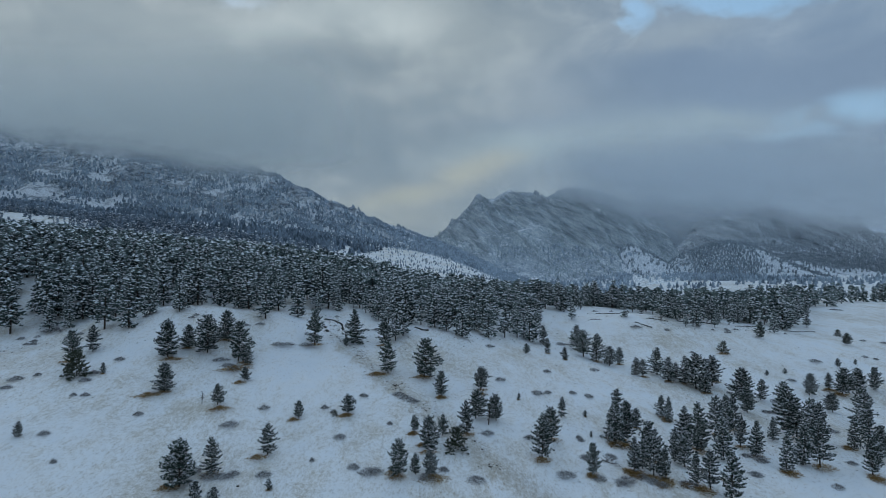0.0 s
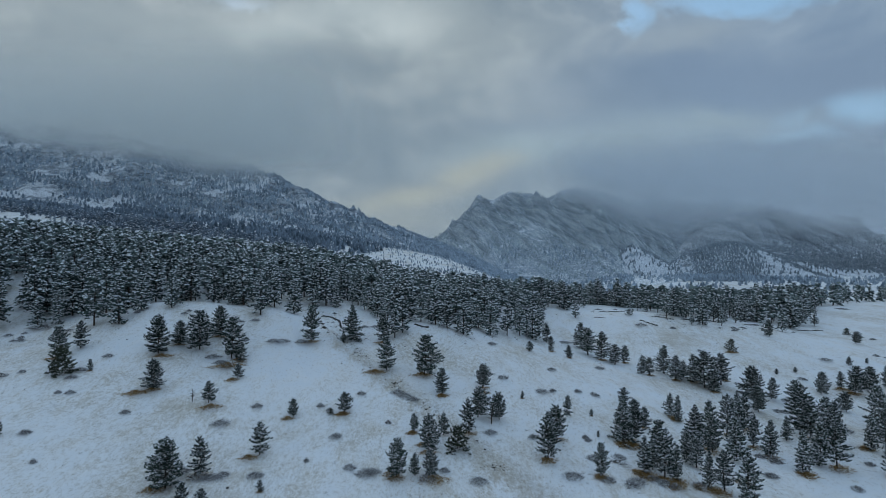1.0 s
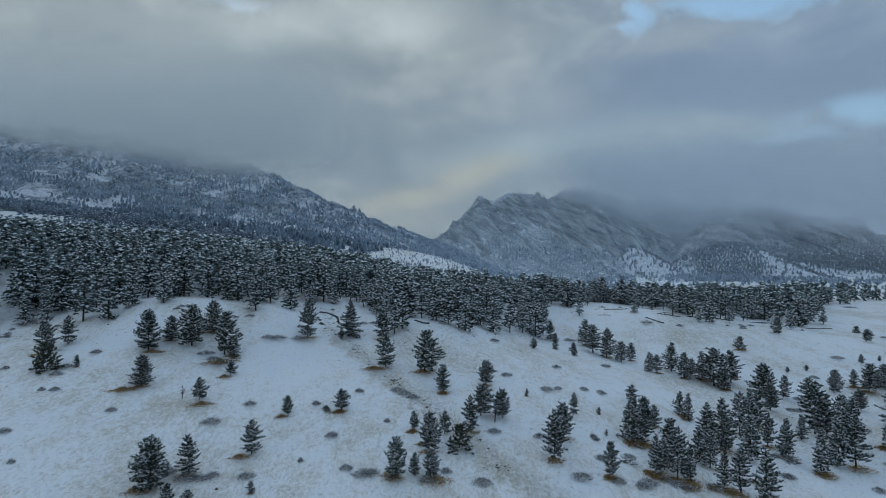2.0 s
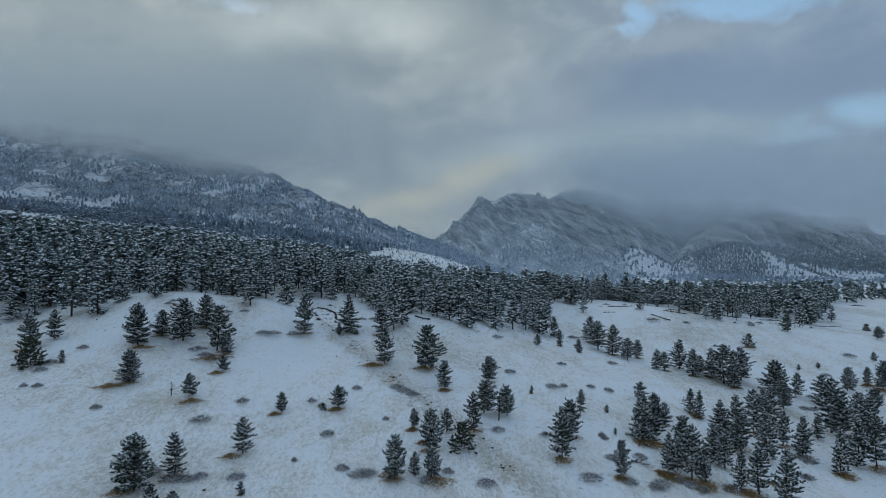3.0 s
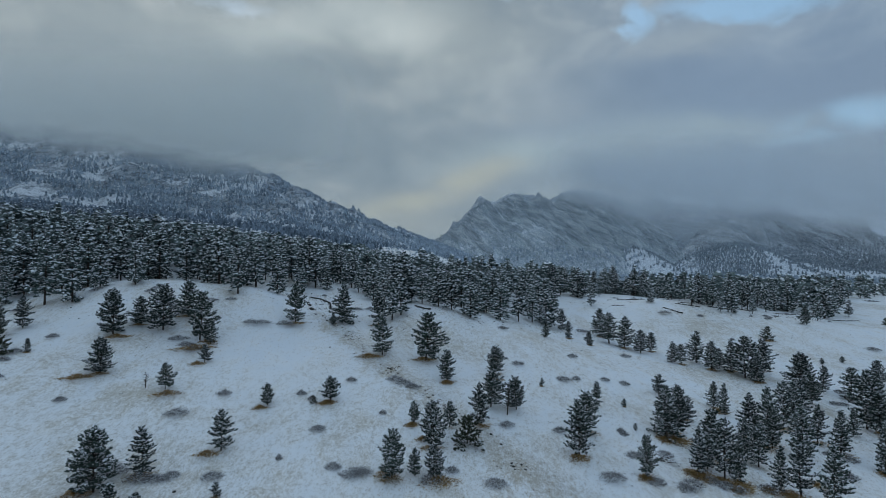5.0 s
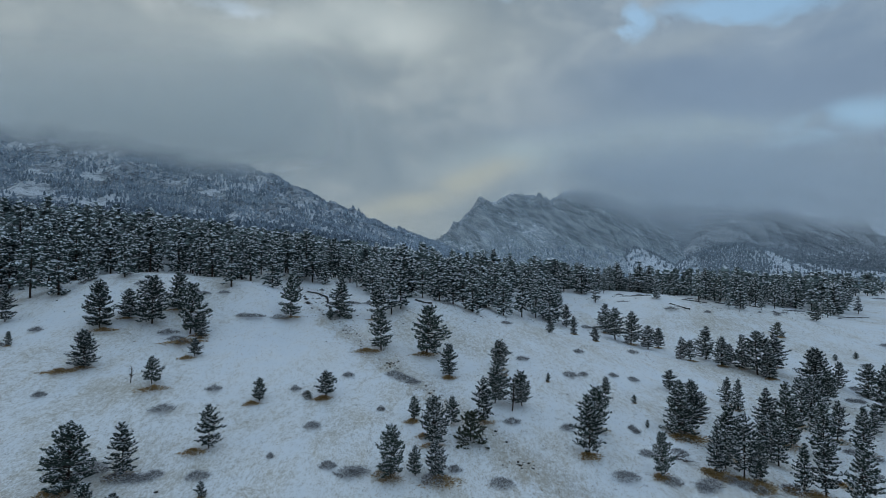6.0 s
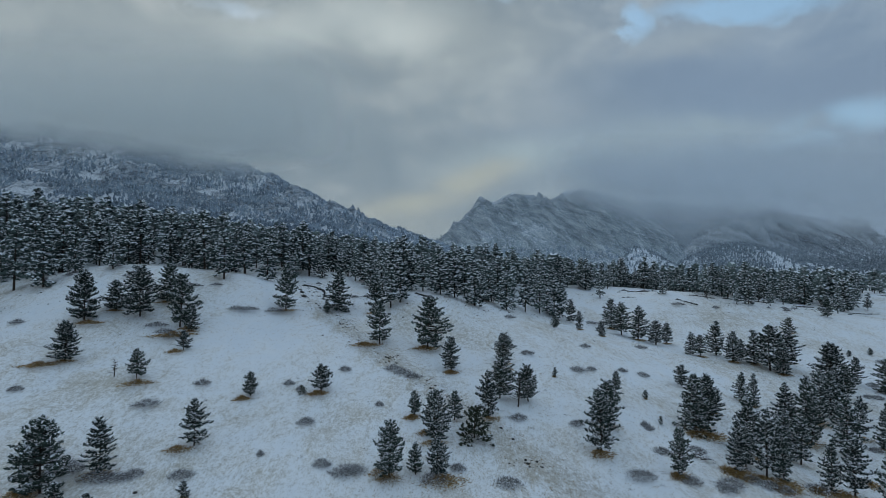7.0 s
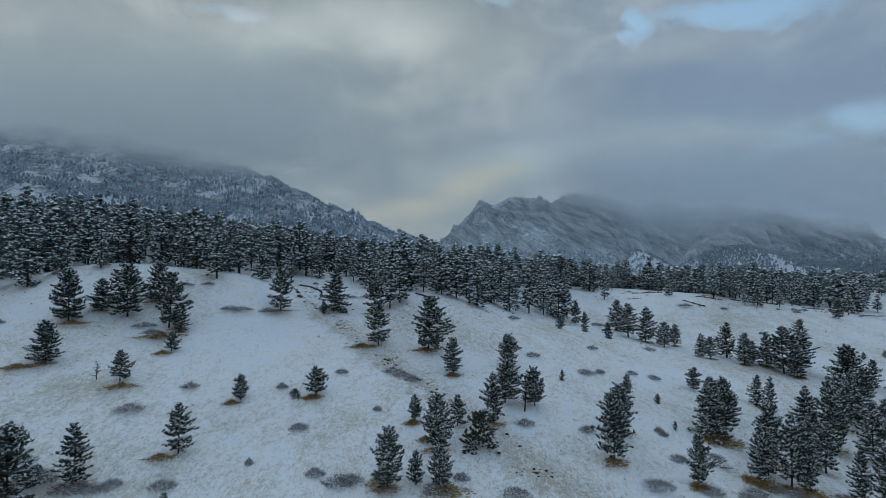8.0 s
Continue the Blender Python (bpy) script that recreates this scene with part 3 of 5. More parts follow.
def caps(rng, centres, radius, flat=0.35, sides=5):
    """Small uneven pads of snow, one on each centre."""
    n, k = len(centres), sides
    ang = np.arange(k) * 2 * np.pi / k + rng.uniform(0, 6, (n, 1))
    r = radius[:, None] * rng.uniform(0.6, 1.25, (n, k))
    rim = np.stack([np.cos(ang) * r, np.sin(ang) * r, rng.uniform(-0.85, 0.1, (n, k)) * radius[:, None]], -1) + centres[:, None, :]
    peak = centres + np.stack([0 * radius, 0 * radius, flat * radius], -1)
    co = np.concatenate([peak[:, None, :], rim], 1)
    base = (np.arange(n) * (k + 1))[:, None, None]
    fan = np.array([(0, 1 + j, 1 + (j + 1) % k) for j in range(k)])[None]
    return co.reshape(-1, 3), (base + fan).reshape(-1, 3)


def clumps(rng, centres, axes, radius, points=4):
    """Ragged domes of needles with spiky rims that tip down outwards, one on each centre."""
    n, k = len(centres), 2 * points
    ang = np.arange(k) * 2 * np.pi / k + rng.uniform(0, 6, (n, 1)) + rng.uniform(-0.25, 0.25, (n, k))
    r = radius[:, None] * np.where(np.arange(k) % 2 == 0, 1.15, 0.6) * rng.uniform(0.7, 1.25, (n, k))
    off = np.stack([np.cos(ang) * r, np.sin(ang) * r], -1)
    out = (off * axes[:, None, :2]).sum(-1)
    rim = np.concatenate([off, (rng.uniform(-0.75, 0.15, (n, k)) * radius[:, None] + out * (axes[:, None, 2] - 0.1))[..., None]], -1) + centres[:, None, :]
    co = np.concatenate([(centres + UP * radius[:, None] * 0.32)[:, None, :], rim], 1)
    fan = np.array([(0, 1 + j, 1 + (j + 1) % k) for j in range(k)])[None]
    return co.reshape(-1, 3), ((np.arange(n) * (k + 1))[:, None, None] + fan).reshape(-1, 3)


def dust(rng, centres, axes, size, count=3):
    """Thin streaks of snow lying along the boughs."""
    n = len(centres)
    d = unit(axes[:, None, :] * (1, 1, 0.15) + rng.normal(size=(n, count, 3)) * (0.8, 0.8, 0.22))
    side = unit(np.cross(d, UP + rng.normal(size=(n, count, 3)) * 0.45))
    ln = size[:, None, None] * rng.uniform(0.45, 1.0, (n, count, 1))
    wd = size[:, None, None] * rng.uniform(0.14, 0.34, (n, count, 1))
    c = centres[:, None, :] + rng.normal(size=(n, count, 3)) * size[:, None, None] * (0.42, 0.42, 0.25)
    co = np.stack([c - d * ln * 0.5 + side * wd, c - d * ln * 0.5 - side * wd, c + d * ln * 0.6], 2).reshape(-1, 3)
    return co, np.arange(len(co)).reshape(-1, 3)


def pine_parts(seed, h, wide, clear=0.10, step=0.58, blades=9, snow=0.85, full=1.0, power=0.62, droop=0.0, dense=1.0, limbs=True, skirt=0.0, pad=1.25, lumps=0.20, thick=2.55):
    """Trunk with limbs, needle tufts and snow of a pine h metres high and wide metres across."""
    rng = np.random.default_rng(seed)
    bend = rng.normal(size=2) * 0.02 * h
    trunk_pts = [(bend[0] * math.sin(2.2 * s), bend[1] * math.sin(2.6 * s), h * 0.97 * s - 0.25 * (s == 0)) for s in np.linspace(0, 1, 7)]
    r0 = 0.011 * h + 0.04
    limb = []
    wood = [tube(trunk_pts, [r0 * (1 - 0.93 * s) * (1.35 if s == 0 else 1) for s in np.linspace(0, 1, 7)], 7)]
    tuft = 0.128 * math.sqrt(h) * full
    cs, ax = [], []
    z, turn, heavy = clear * h, rng.uniform(0, 6), rng.uniform(0, 6)
    while z < h * 0.96:
        s = (z - clear * h) / (h * (1 - clear))
        reach = 0.5 * wide * (1 - s) ** power * min(1.0, 0.54 + skirt + 1.5 * s)
        lift = math.radians(-6 - 14 * droop + 52 * s**1.2)
        many = max(3, round((6 if s < 0.7 else 5) * min(dense, 1.0)))
        turn += 0.9
        for j in range(many):
            az = turn + j * 2 * np.pi / many + rng.uniform(-0.45, 0.45)
            ln = max(0.5 * tuft, reach * rng.uniform(0.55, 1.15) * (1 + 0.16 * math.cos(az - heavy)))
            if rng.random() < 0.12:
                ln *= 0.45
            el = lift + rng.uniform(-0.2, 0.2)
            d = np.array([math.cos(az) * math.cos(el), math.sin(az) * math.cos(el), math.sin(el)])
            sag = np.array([0, 0, -0.12 * ln * (1 - s)])
            b0 = np.array([bend[0] * math.sin(2.2 * z / h), bend[1] * math.sin(2.6 * z / h), z + rng.uniform(-0.5, 0.5) * step])
            if limbs and ln > 0.45:
                limb.append(tube([b0, b0 + d * ln * 0.55 + sag, b0 + d * ln], [0.016 * ln + 0.014, 0.010 * ln + 0.01, 0.008], 3))
            k = max(1, int(round(ln / tuft * 1.05 * dense)))
            side = unit(np.cross(d, UP))
            for q in range(k):
                f = 1 - 0.72 * (q + 0.3 * rng.random()) / max(1, k)
                spot = b0 + d * ln * f + sag * 4 * f * (1 - f) + side * rng.normal() * 0.24 * ln * min(f, 1.25 - f) + UP * rng.normal() * 0.16 * tuft
                cs.append(spot)
                ax.append(d * 0.8 + UP * 0.75 + side * rng.normal() * 0.35)
        z += step * rng.uniform(0.7, 1.25) * (1.0 - 0.35 * s)
    cs.append(np.array([trunk_pts[-1][0], trunk_pts[-1][1], h * 0.955]))
    ax.append(UP)
    cs, ax = np.array(cs), unit(np.array(ax))
    n = len(cs)
    crown = sprays(rng, cs, ax, tuft * rng.uniform(0.75, 1.18, n), np.full(n, tuft * thick / blades), blades)
    crown = gather([crown, clumps(rng, cs - UP * 0.1 * tuft, ax, 0.85 * tuft * rng.uniform(0.8, 1.2, n), 3)])
    # snow lies bough by bough
    drift = np.sin(cs[:, 2] * 2.6 + 1.7 * np.sin(2 * np.arctan2(cs[:, 1], cs[:, 0]) + heavy))
    on = rng.random(n) < snow * np.clip(0.88 + 0.5 * drift, 0.2, 1.0)
    tops = cs[on] + UP * tuft * 0.34
    pads = dust(rng, tops, ax[on], pad * tuft * rng.uniform(0.6, 1.15, on.sum()), 3)
    if lumps:
        some = rng.random(len(tops)) < lumps
        pads = gather([pads, caps(rng, tops[some] + rng.normal(size=(some.sum(), 3)) * tuft * 0.2, tuft * rng.uniform(*((0.2, 0.55) if limbs else (0.4, 0.9)), some.sum()), 0.4)])
    return dict(trunk=gather(wood), limb=gather(limb), crown=crown, snow=pads)


def bough_pine(seed, h, wide, whorls, boughs, size, clear=0.15, snow=0.75, power=0.6, points=4, trunk_sides=5):
    """A forest pine: whorls of boughs, each a row of ragged needle clumps with snow lying on their backs."""
    rng = np.random.default_rng(seed)
    bend = rng.normal(size=2) * 0.02 * h
    top = np.array([bend[0], bend[1], 0.97 * h])
    trunk = tube([(0, 0, -0.5), (0.4 * bend[0], 0.4 * bend[1], 0.45 * h), top], [0.013 * h + 0.05, 0.009 * h + 0.03, 0.02], trunk_sides)
    cs, ax = [top - UP * 0.3 * size], [UP]
    heavy, turn = rng.uniform(0, 6), rng.uniform(0, 6)
    for i in range(whorls):
        turn += 0.9
        for j in range(boughs):
            s = (i + rng.uniform(0.0, 0.95)) / whorls
            az = turn + 6.283 * j / boughs + rng.uniform(-0.4, 0.4)
            ln = 0.5 * wide * (1.03 - s) ** power * min(1.0, 0.72 + 1.6 * s) * rng.uniform(0.58, 1.1) * (1 + 0.14 * math.cos(az - heavy))
            if rng.random() < 0.10:
                continue
            el = -0.14 + 0.7 * s**1.3 + rng.uniform(-0.16, 0.16)
            d = np.array([math.cos(az) * math.cos(el), math.sin(az) * math.cos(el), math.sin(el)])
            side = unit(np.cross(UP, d))
            root = top * s * 0.97 + np.array([0, 0, (clear * h) * (1 - s)])
            k = max(1, round(ln / size * 1.15))
            for q in range(k):
                f = 1 - 0.8 * (q + 0.25 * rng.random()) / k
                cs.append(root + d * max(ln - 0.55 * size, 0.2) * f + side * rng.normal() * 0.26 * ln * min(f, 1.2 - f) + UP * (rng.normal() * 0.3 - 0.12 * f * f * (1 - s)) * size)
                ax.append(d)
    cs, ax = np.array(cs), np.array(ax)
    n = len(cs)
    r = 0.72 * size * rng.uniform(0.75, 1.25, n)
    crown = clumps(rng, cs, ax, r, points)
    if points > 3:
        crown = gather([crown, sprays(rng, cs, ax, 1.05 * r, 0.24 * r, 1)])
    on = rng.random(n) < snow
    pads = caps(rng, cs[on] + UP * 0.20 * size, (0.78 if size < 1.2 else 0.68) * r[on], 0.3, 5 if points > 3 else 4)
    return dict(trunk=trunk, limb=gather([]), crown=crown, snow=pads)


def part(name, data, mat, parent, label=""):
    """One mesh object under a thing, from points and triangles."""
    co, tri = data
    ob = new(name, raw_mesh(name, co, tri, shade=False))
    ob.data.materials.append(mat)
    ob.parent = parent
    if label:
        tagged(ob, label)
    return ob


def make_tree(name, parts, needles, label, category):
    root = new(name)
    root.empty_display_size = 0.3
    part("trunk", parts["trunk"], BARK, root)
    if len(parts["limb"][0]):
        tagged(part("branchwork", parts["limb"], BARK, root), kind="stuff")
    crown = part("crown", parts["crown"], needles, root)
    tagged(part("snow_cover", parts["snow"], SNOW, crown, "clumps of snow on the boughs"), kind="stuff")
    return tagged(root, label, category)


class Kind:
    """One kind of thing: several builds of it, each copied to where it stands."""

    def __init__(self, builds, size):
        self.builds, self.size, self.used = builds, size, {}

    def place(self, x, y, height, turn, pick, label="", group="", slim=1.0, sink=0.05):
        k = pick % len(self.builds)
        s = height / self.size
        m = pose(x, y, ground_z(x, y) - sink, 0, 0, turn) @ Matrix.Diagonal((s * slim, s * slim, s, 1))
        if k not in self.used:
            ob = self.used[k] = self.builds[k]()
        else:
            ob = copy_thing(self.used[k], Matrix())
        ob.matrix_basis = m
        return tagged(ob, label, group=group)


def bough_builder(seed, h, wide, needles, *rest, **more):
    return lambda: make_tree("pine_tree", bough_pine(seed, h, wide, *rest, **more), needles, "ponderosa pine dusted with snow", "tree")


def pine_builder(seed, h, wide, name="pine_tree", needles=None, **more):
    return lambda: make_tree(name, pine_parts(seed, h, wide, **more), needles or NEEDLE, "ponderosa pine dusted with snow", "tree")


OPEN_PINE = Kind([pine_builder(100 + i, 9.0, w, clear=k, power=p, step=4.1 / w, full=0.78, dense=0.13 * w, blades=4, thick=1.2, lumps=0.36, pad=1.6) for i, (w, k, p) in enumerate(((9.2, 0.13, 0.64), (8.6, 0.16, 0.56), (7.6, 0.12, 0.68), (9.6, 0.17, 0.54), (8.0, 0.15, 0.60)))], 9.0)
GROVE_PINE = Kind([pine_builder(200 + i, 9.5, w, clear=k + 0.03, power=0.68, snow=0.95, step=0.54, full=0.76, dense=1.02, blades=4, thick=1.2, lumps=0.34, pad=1.7) for i, (w, k) in enumerate(((7.2, 0.12), (7.6, 0.15), (6.4, 0.08), (7.4, 0.13), (6.8, 0.10)))], 9.5)
YOUNG_PINE = Kind([pine_builder(300 + i, 4.0, w, clear=k, step=0.32, power=0.72, full=0.8, dense=1.2, blades=4, thick=1.2, pad=1.5, name="young_pine") for i, (w, k) in enumerate(((4.4, 0.2), (3.9, 0.15), (4.7, 0.22), (3.6, 0.17)))], 4.0)
SPRUCE = Kind([pine_builder(400 + i, 10.0, 8.2, clear=0.08, step=0.46, power=0.85, snow=1.0, droop=0.9, dense=1.1, skirt=0.34, lumps=0.5, full=0.85, blades=4, thick=1.2, pad=1.6, name="spruce_tree") for i in range(2)], 10.0)
BUSH = Kind([pine_builder(500 + i, 4.0, 5.8, clear=0.0, step=0.42, power=0.5, snow=0.5, skirt=0.34, name="juniper_bush", needles=JUNIPER, limbs=False) for i in range(2)], 4.0)
EDGE_PINE = Kind([bough_builder(600 + i, 11.0, w, EDGE_NEEDLE, 12, 5, 0.72, clear=k, power=0.55, snow=0.9) for i, (w, k) in enumerate(((7.0, 0.12), (6.2, 0.16), (7.4, 0.09), (6.6, 0.07), (6.0, 0.18), (7.2, 0.2)))], 11.0)

rnd = random.Random(7)


def stand(rows, big, group, broad=1.0):
    """Pines at (x, y, height)."""
    for x, y, h in rows:
        if h < 4.6:
            YOUNG_PINE.place(x, y, h, rnd.uniform(0, 360), rnd.randrange(4), "young pine sapling with a light dusting of snow" if h < 2.5 else "small young pine dusted with snow on open slope", group, rnd.uniform(0.8, 1.1))
        else:
            big.place(x, y, h, rnd.uniform(0, 360), rnd.randrange(5), "tall ponderosa pine with snow-dusted boughs" if h > 8.5 else "ponderosa pine with dark needles dusted with snow", group, rnd.uniform(0.78, 1.02) * broad)


WEST_MEADOW = ((-89.5, 141.8, 7.3), (-87.3, 146.8, 6.5), (-77.8, 135.0, 2.6), (-68.0, 145.5, 9.1), (-65.1, 150.8, 5.8), (-59.9, 149.8, 9.6), (-57.4, 156.5, 7.7), (-51.5, 148.0, 9.9), (-48.9, 147.0, 4.8), (-46.7, 138.8, 3.3), (-61.4, 129.8, 6.3), (-48.5, 126.7, 4.5), (-35.7, 163.8, 9.6), (-14.2, 152.2, 8.3), (-16.6, 169.2, 7.6), (-4.9, 150.8, 9.8), (-0.3, 141.0, 6.0), (-30.8, 125.8, 3.7), (-20.8, 129.0, 4.3), (-33.2, 111.5, 5.8), (-29.7, 100.8, 1.9), (-44.7, 99.8, 8.0), (-41.1, 104.8, 6.5), (-40.0, 95.0, 3.8), (-37.2, 95.5, 2.7), (-78.6, 109.0, 2.9))
MIDDLE_MEADOW = ((-6.0, 123.5, 3.6), (-0.1, 123.0, 4.2), (-3.0, 116.8, 6.8), (-2.5, 109.2, 4.6), (-8.3, 108.5, 6.8), (-5.1, 109.2, 3.9), (5.0, 124.8, 6.8), (7.3, 131.5, 6.4), (9.3, 147.0, 5.6), (11.9, 131.8, 5.7), (18.6, 145.0, 1.8), (26.4, 186.0, 3.2), (34.5, 195.2, 5.2), (36.6, 214.5, 7.0), (39.6, 191.0, 4.0), (20.0, 118.2, 8.3), (23.4, 127.0, 6.8), (28.1, 139.5, 4.8), (34.5, 142.8, 1.6), (33.1, 131.5, 1.4), (28.8, 113.8, 6.0), (41.8, 134.8, 8.5), (46.5, 142.0, 4.8))
HEDGE = ((49.2, 216.2, 9.1), (48.9, 204.8, 9.6), (52.1, 200.5, 9.6), (55.4, 195.8, 6.9), (59.9, 200.2, 6.0), (61.3, 188.0, 5.8), (63.6, 187.2, 5.7), (69.6, 191.5, 9.0), (70.6, 184.5, 7.6), (74.4, 188.2, 5.4), (75.8, 184.5, 8.3), (77.3, 179.8, 11.2), (79.0, 177.5, 7.7), (84.5, 184.8, 9.9))
EAST_SLOPE = ((126.1, 233.5, 6.5), (88.9, 175.5, 9.1), (84.8, 164.2, 6.8), (95.3, 176.8, 6.4), (98.5, 170.8, 8.2), (115.8, 186.2, 6.8), (125.5, 191.8, 5.2), (109.4, 199.0, 1.9), (116.8, 201.2, 1.9), (165.9, 242.5, 4.9), (148.8, 212.5, 2.0), (140.3, 209.5, 3.2), (127.5, 188.0, 8.3), (134.1, 190.8, 7.3), (140.0, 191.5, 7.3), (114.4, 172.8, 5.5))
GROVE = ((56.4, 152.2, 5.7), (57.3, 149.2, 6.6), (38.1, 117.0, 7.1), (40.5, 119.5, 5.7), (43.4, 124.5, 8.7), (41.5, 116.0, 9.5), (43.8, 116.0, 6.7), (50.0, 126.5, 7.2), (56.3, 137.5, 8.6), (50.9, 124.0, 7.4), (58.2, 135.0, 10.9), (58.6, 133.8, 7.7), (49.2, 114.5, 6.8), (51.6, 113.5, 7.8), (67.5, 145.8, 9.8), (71.4, 148.5, 9.3), (74.3, 150.8, 9.1), (62.0, 130.2, 9.4), (70.7, 140.0, 7.5), (53.8, 109.7, 9.4), (71.5, 134.5, 8.1), (81.7, 145.8, 6.0))
EAST_GROVE = ((74.4, 127.5, 8.8), (87.8, 150.5, 13.0), (89.6, 149.2, 10.3), (80.5, 131.8, 9.4), (93.7, 150.2, 10.2), (92.2, 144.5, 10.8), (84.4, 131.8, 10.6), (100.4, 143.8, 8.4), (113.9, 160.2, 11.5), (107.6, 148.8, 10.0), (94.0, 128.8, 9.6), (102.5, 138.0, 8.6))
stand(WEST_MEADOW, OPEN_PINE, "pines on the open meadow", 1.08)
stand(MIDDLE_MEADOW, OPEN_PINE, "pines on the open meadow", 0.92)
stand(HEDGE, GROVE_PINE, "row of pines along the bank", 1.34)
stand(EAST_SLOPE, OPEN_PINE, "pines on the far slope", 1.1)
stand(GROVE, GROVE_PINE, "pine grove")
stand(EAST_GROVE, GROVE_PINE, "pine grove")
for i, (x, y, h) in enumerate(((-25.4, 171.0, 9.8), (38.5, 132.0, 9.2))):
    SPRUCE.place(x, y, h, 40 * i, i, "dense dark spruce with snow-laden skirts to the ground", "spruces")
for i, (x, y, h) in enumerate(((-82.8, 133.0, 5.4), (-23.5, 128.0, 1.2), (2.6, 118.5, 4.2), (102.8, 216.0, 3.7), (176.7, 263.5, 2.8))):
    BUSH.place(x, y, h, 77 * i, i, "low spreading juniper with snow on top", "junipers")

# ---------------------------------------------------------------- forest
FRONT = ((-400, 175), (-180, 168), (-123, 165), (-104, 165), (-86, 164), (-80, 172), (-75, 170), (-59, 167), (-50, 171), (-47, 188), (-36, 195), (-26, 192), (-14, 172), (-2, 185), (6, 186), (22, 207), (33, 217), (45, 258), (60, 258), (72, 275), (84, 275), (90, 249), (97, 240), (113, 243), (125, 256), (140, 266), (150, 258), (176, 286), (214, 338), (290, 405), (380, 450))
BACK = ((-600, 450), (-250, 440), (-120, 435), (-60, 415), (0, 350), (60, 345), (110, 335), (160, 330), (214, 380), (290, 425), (380, 470))


def edge(line, x):
    xs, ys = zip(*line)
    return np.interp(x, xs, ys)


def scatter(seed, x0, x1, y0, y1, step, inside):
    """Jittered spots over a field, kept where inside(x, y) is over a random number."""
    rng = np.random.default_rng(seed)
    X, Y = np.meshgrid(np.arange(x0, x1, step), np.arange(y0, y1, step))
    x, y = X.ravel() + rng.uniform(-0.48, 0.48, X.size) * step, Y.ravel() + rng.uniform(-0.48, 0.48, X.size) * step
    keep = inside(x, y) > rng.random(len(x))
    return x[keep], y[keep], rng


def crowd(name, xs, ys, zs, heights, builds, mats, rng, label, category):
    """Many small trees in one object: each build turned, scaled and set down."""
    cos, tris, mat_ids, at = [], [], [], 0
    pick = rng.integers(0, len(builds), len(xs))
    for x, y, z, h, k in zip(xs, ys, zs, heights, pick):
        co, tri, ids = builds[k]
        a = rng.uniform(0, 6.283)
        c, s = math.cos(a) * h, math.sin(a) * h
        cos.append(np.stack([co[:, 0] * c - co[:, 1] * s + x, co[:, 0] * s + co[:, 1] * c + y, co[:, 2] * h + z], -1))
        tris.append(tri + at)
        mat_ids.append(ids)
        at += len(co)
    ob = new(name, raw_mesh(name, np.concatenate(cos), np.concatenate(tris), np.concatenate(mat_ids), shade=False))
    for m in mats:
        ob.data.materials.append(m)
    return tagged(ob, label, category, kind="stuff")


def unit_build(parts, h):
    """A tree of height 1 as one piece: wood, needles, snow."""
    co, tri = gather([parts["trunk"], parts["crown"], parts["snow"]])
    ids = np.concatenate([np.full(len(parts[k][1]), i) for i, k in enumerate(("trunk", "crown", "snow"))])
    return co / h, tri, ids


def in_forest(x, y):
    f, b = edge(FRONT, x), edge(BACK, x)
    ok = (y > f + 4) & (y < b) & (np.abs(x) < 0.86 * y + 30)
    thin = np.interp(y - f, (0, 12, 28), (0.8, 0.95, 1.1)) * np.interp(x, (40, 90), (1.0, 0.85))
    return ok * thin * np.clip(1.05 - 1.3 * np.maximum(0, fractal(x / 30, y / 30, 3, 5)), 0, 1)


EDGE_WEST = ((-121.8, 165.8, 12.2), (-110.8, 166.0, 7.6), (-106.2, 167.5, 8.0), (-92.8, 161.5, 12.9), (-84.8, 159.0, 11.4), (-82.5, 165.8, 8.9), (-74.0, 165.5, 9.1), (-50.6, 168.0, 11.3), (-44.0, 178.2, 10.4), (-39.8, 187.8, 8.6), (-35.0, 198.5, 8.6), (-22.7, 199.2, 9.7), (-13.8, 171.2, 9.5), (-11.8, 173.8, 10.8), (-6.9, 184.2, 9.7), (-2.5, 182.8, 10.5), (1.0, 182.2, 10.5), (5.9, 180.8, 9.9), (10.7, 199.0, 10.5))
EDGE_EAST = ((15.2, 195.5, 10.9), (21.4, 204.2, 12.3), (26.5, 210.8, 11.7), (31.3, 213.5, 12.1), (35.0, 220.0, 10.6), (54.6, 249.5, 9.3), (75.8, 246.0, 7.3), (90.2, 243.5, 11.9), (98.0, 248.5, 11.9), (97.9, 237.8, 5.2), (102.8, 239.2, 11.0), (111.7, 242.0, 7.0), (124.9, 257.2, 11.1), (135.3, 270.8, 10.4), (140.7, 270.0, 12.4), (141.3, 251.2, 10.8), (167.2, 285.2, 9.6), (176.7, 294.2, 5.6), (174.1, 281.8, 7.6))
for x, y, h in EDGE_WEST + EDGE_EAST:
    EDGE_PINE.place(x, y, h * (1.0 if x > -60 else 1.18), rnd.uniform(0, 360), rnd.randrange(6), "tall ponderosa pine at the snowy forest edge", "forest edge pines", rnd.uniform(0.9, 1.15))
fx, fy, frng = scatter(11, -520, 390, 160, 645, 5.6, in_forest)
fh = frng.triangular(6.5, 11.5, 15.0, len(fx)) * np.interp(fx, (-110, -30), (1.2, 1.0))
depth = fy - edge(FRONT, fx)
near = np.argsort(depth + 0.10 * np.abs(fx - 20))[:120]
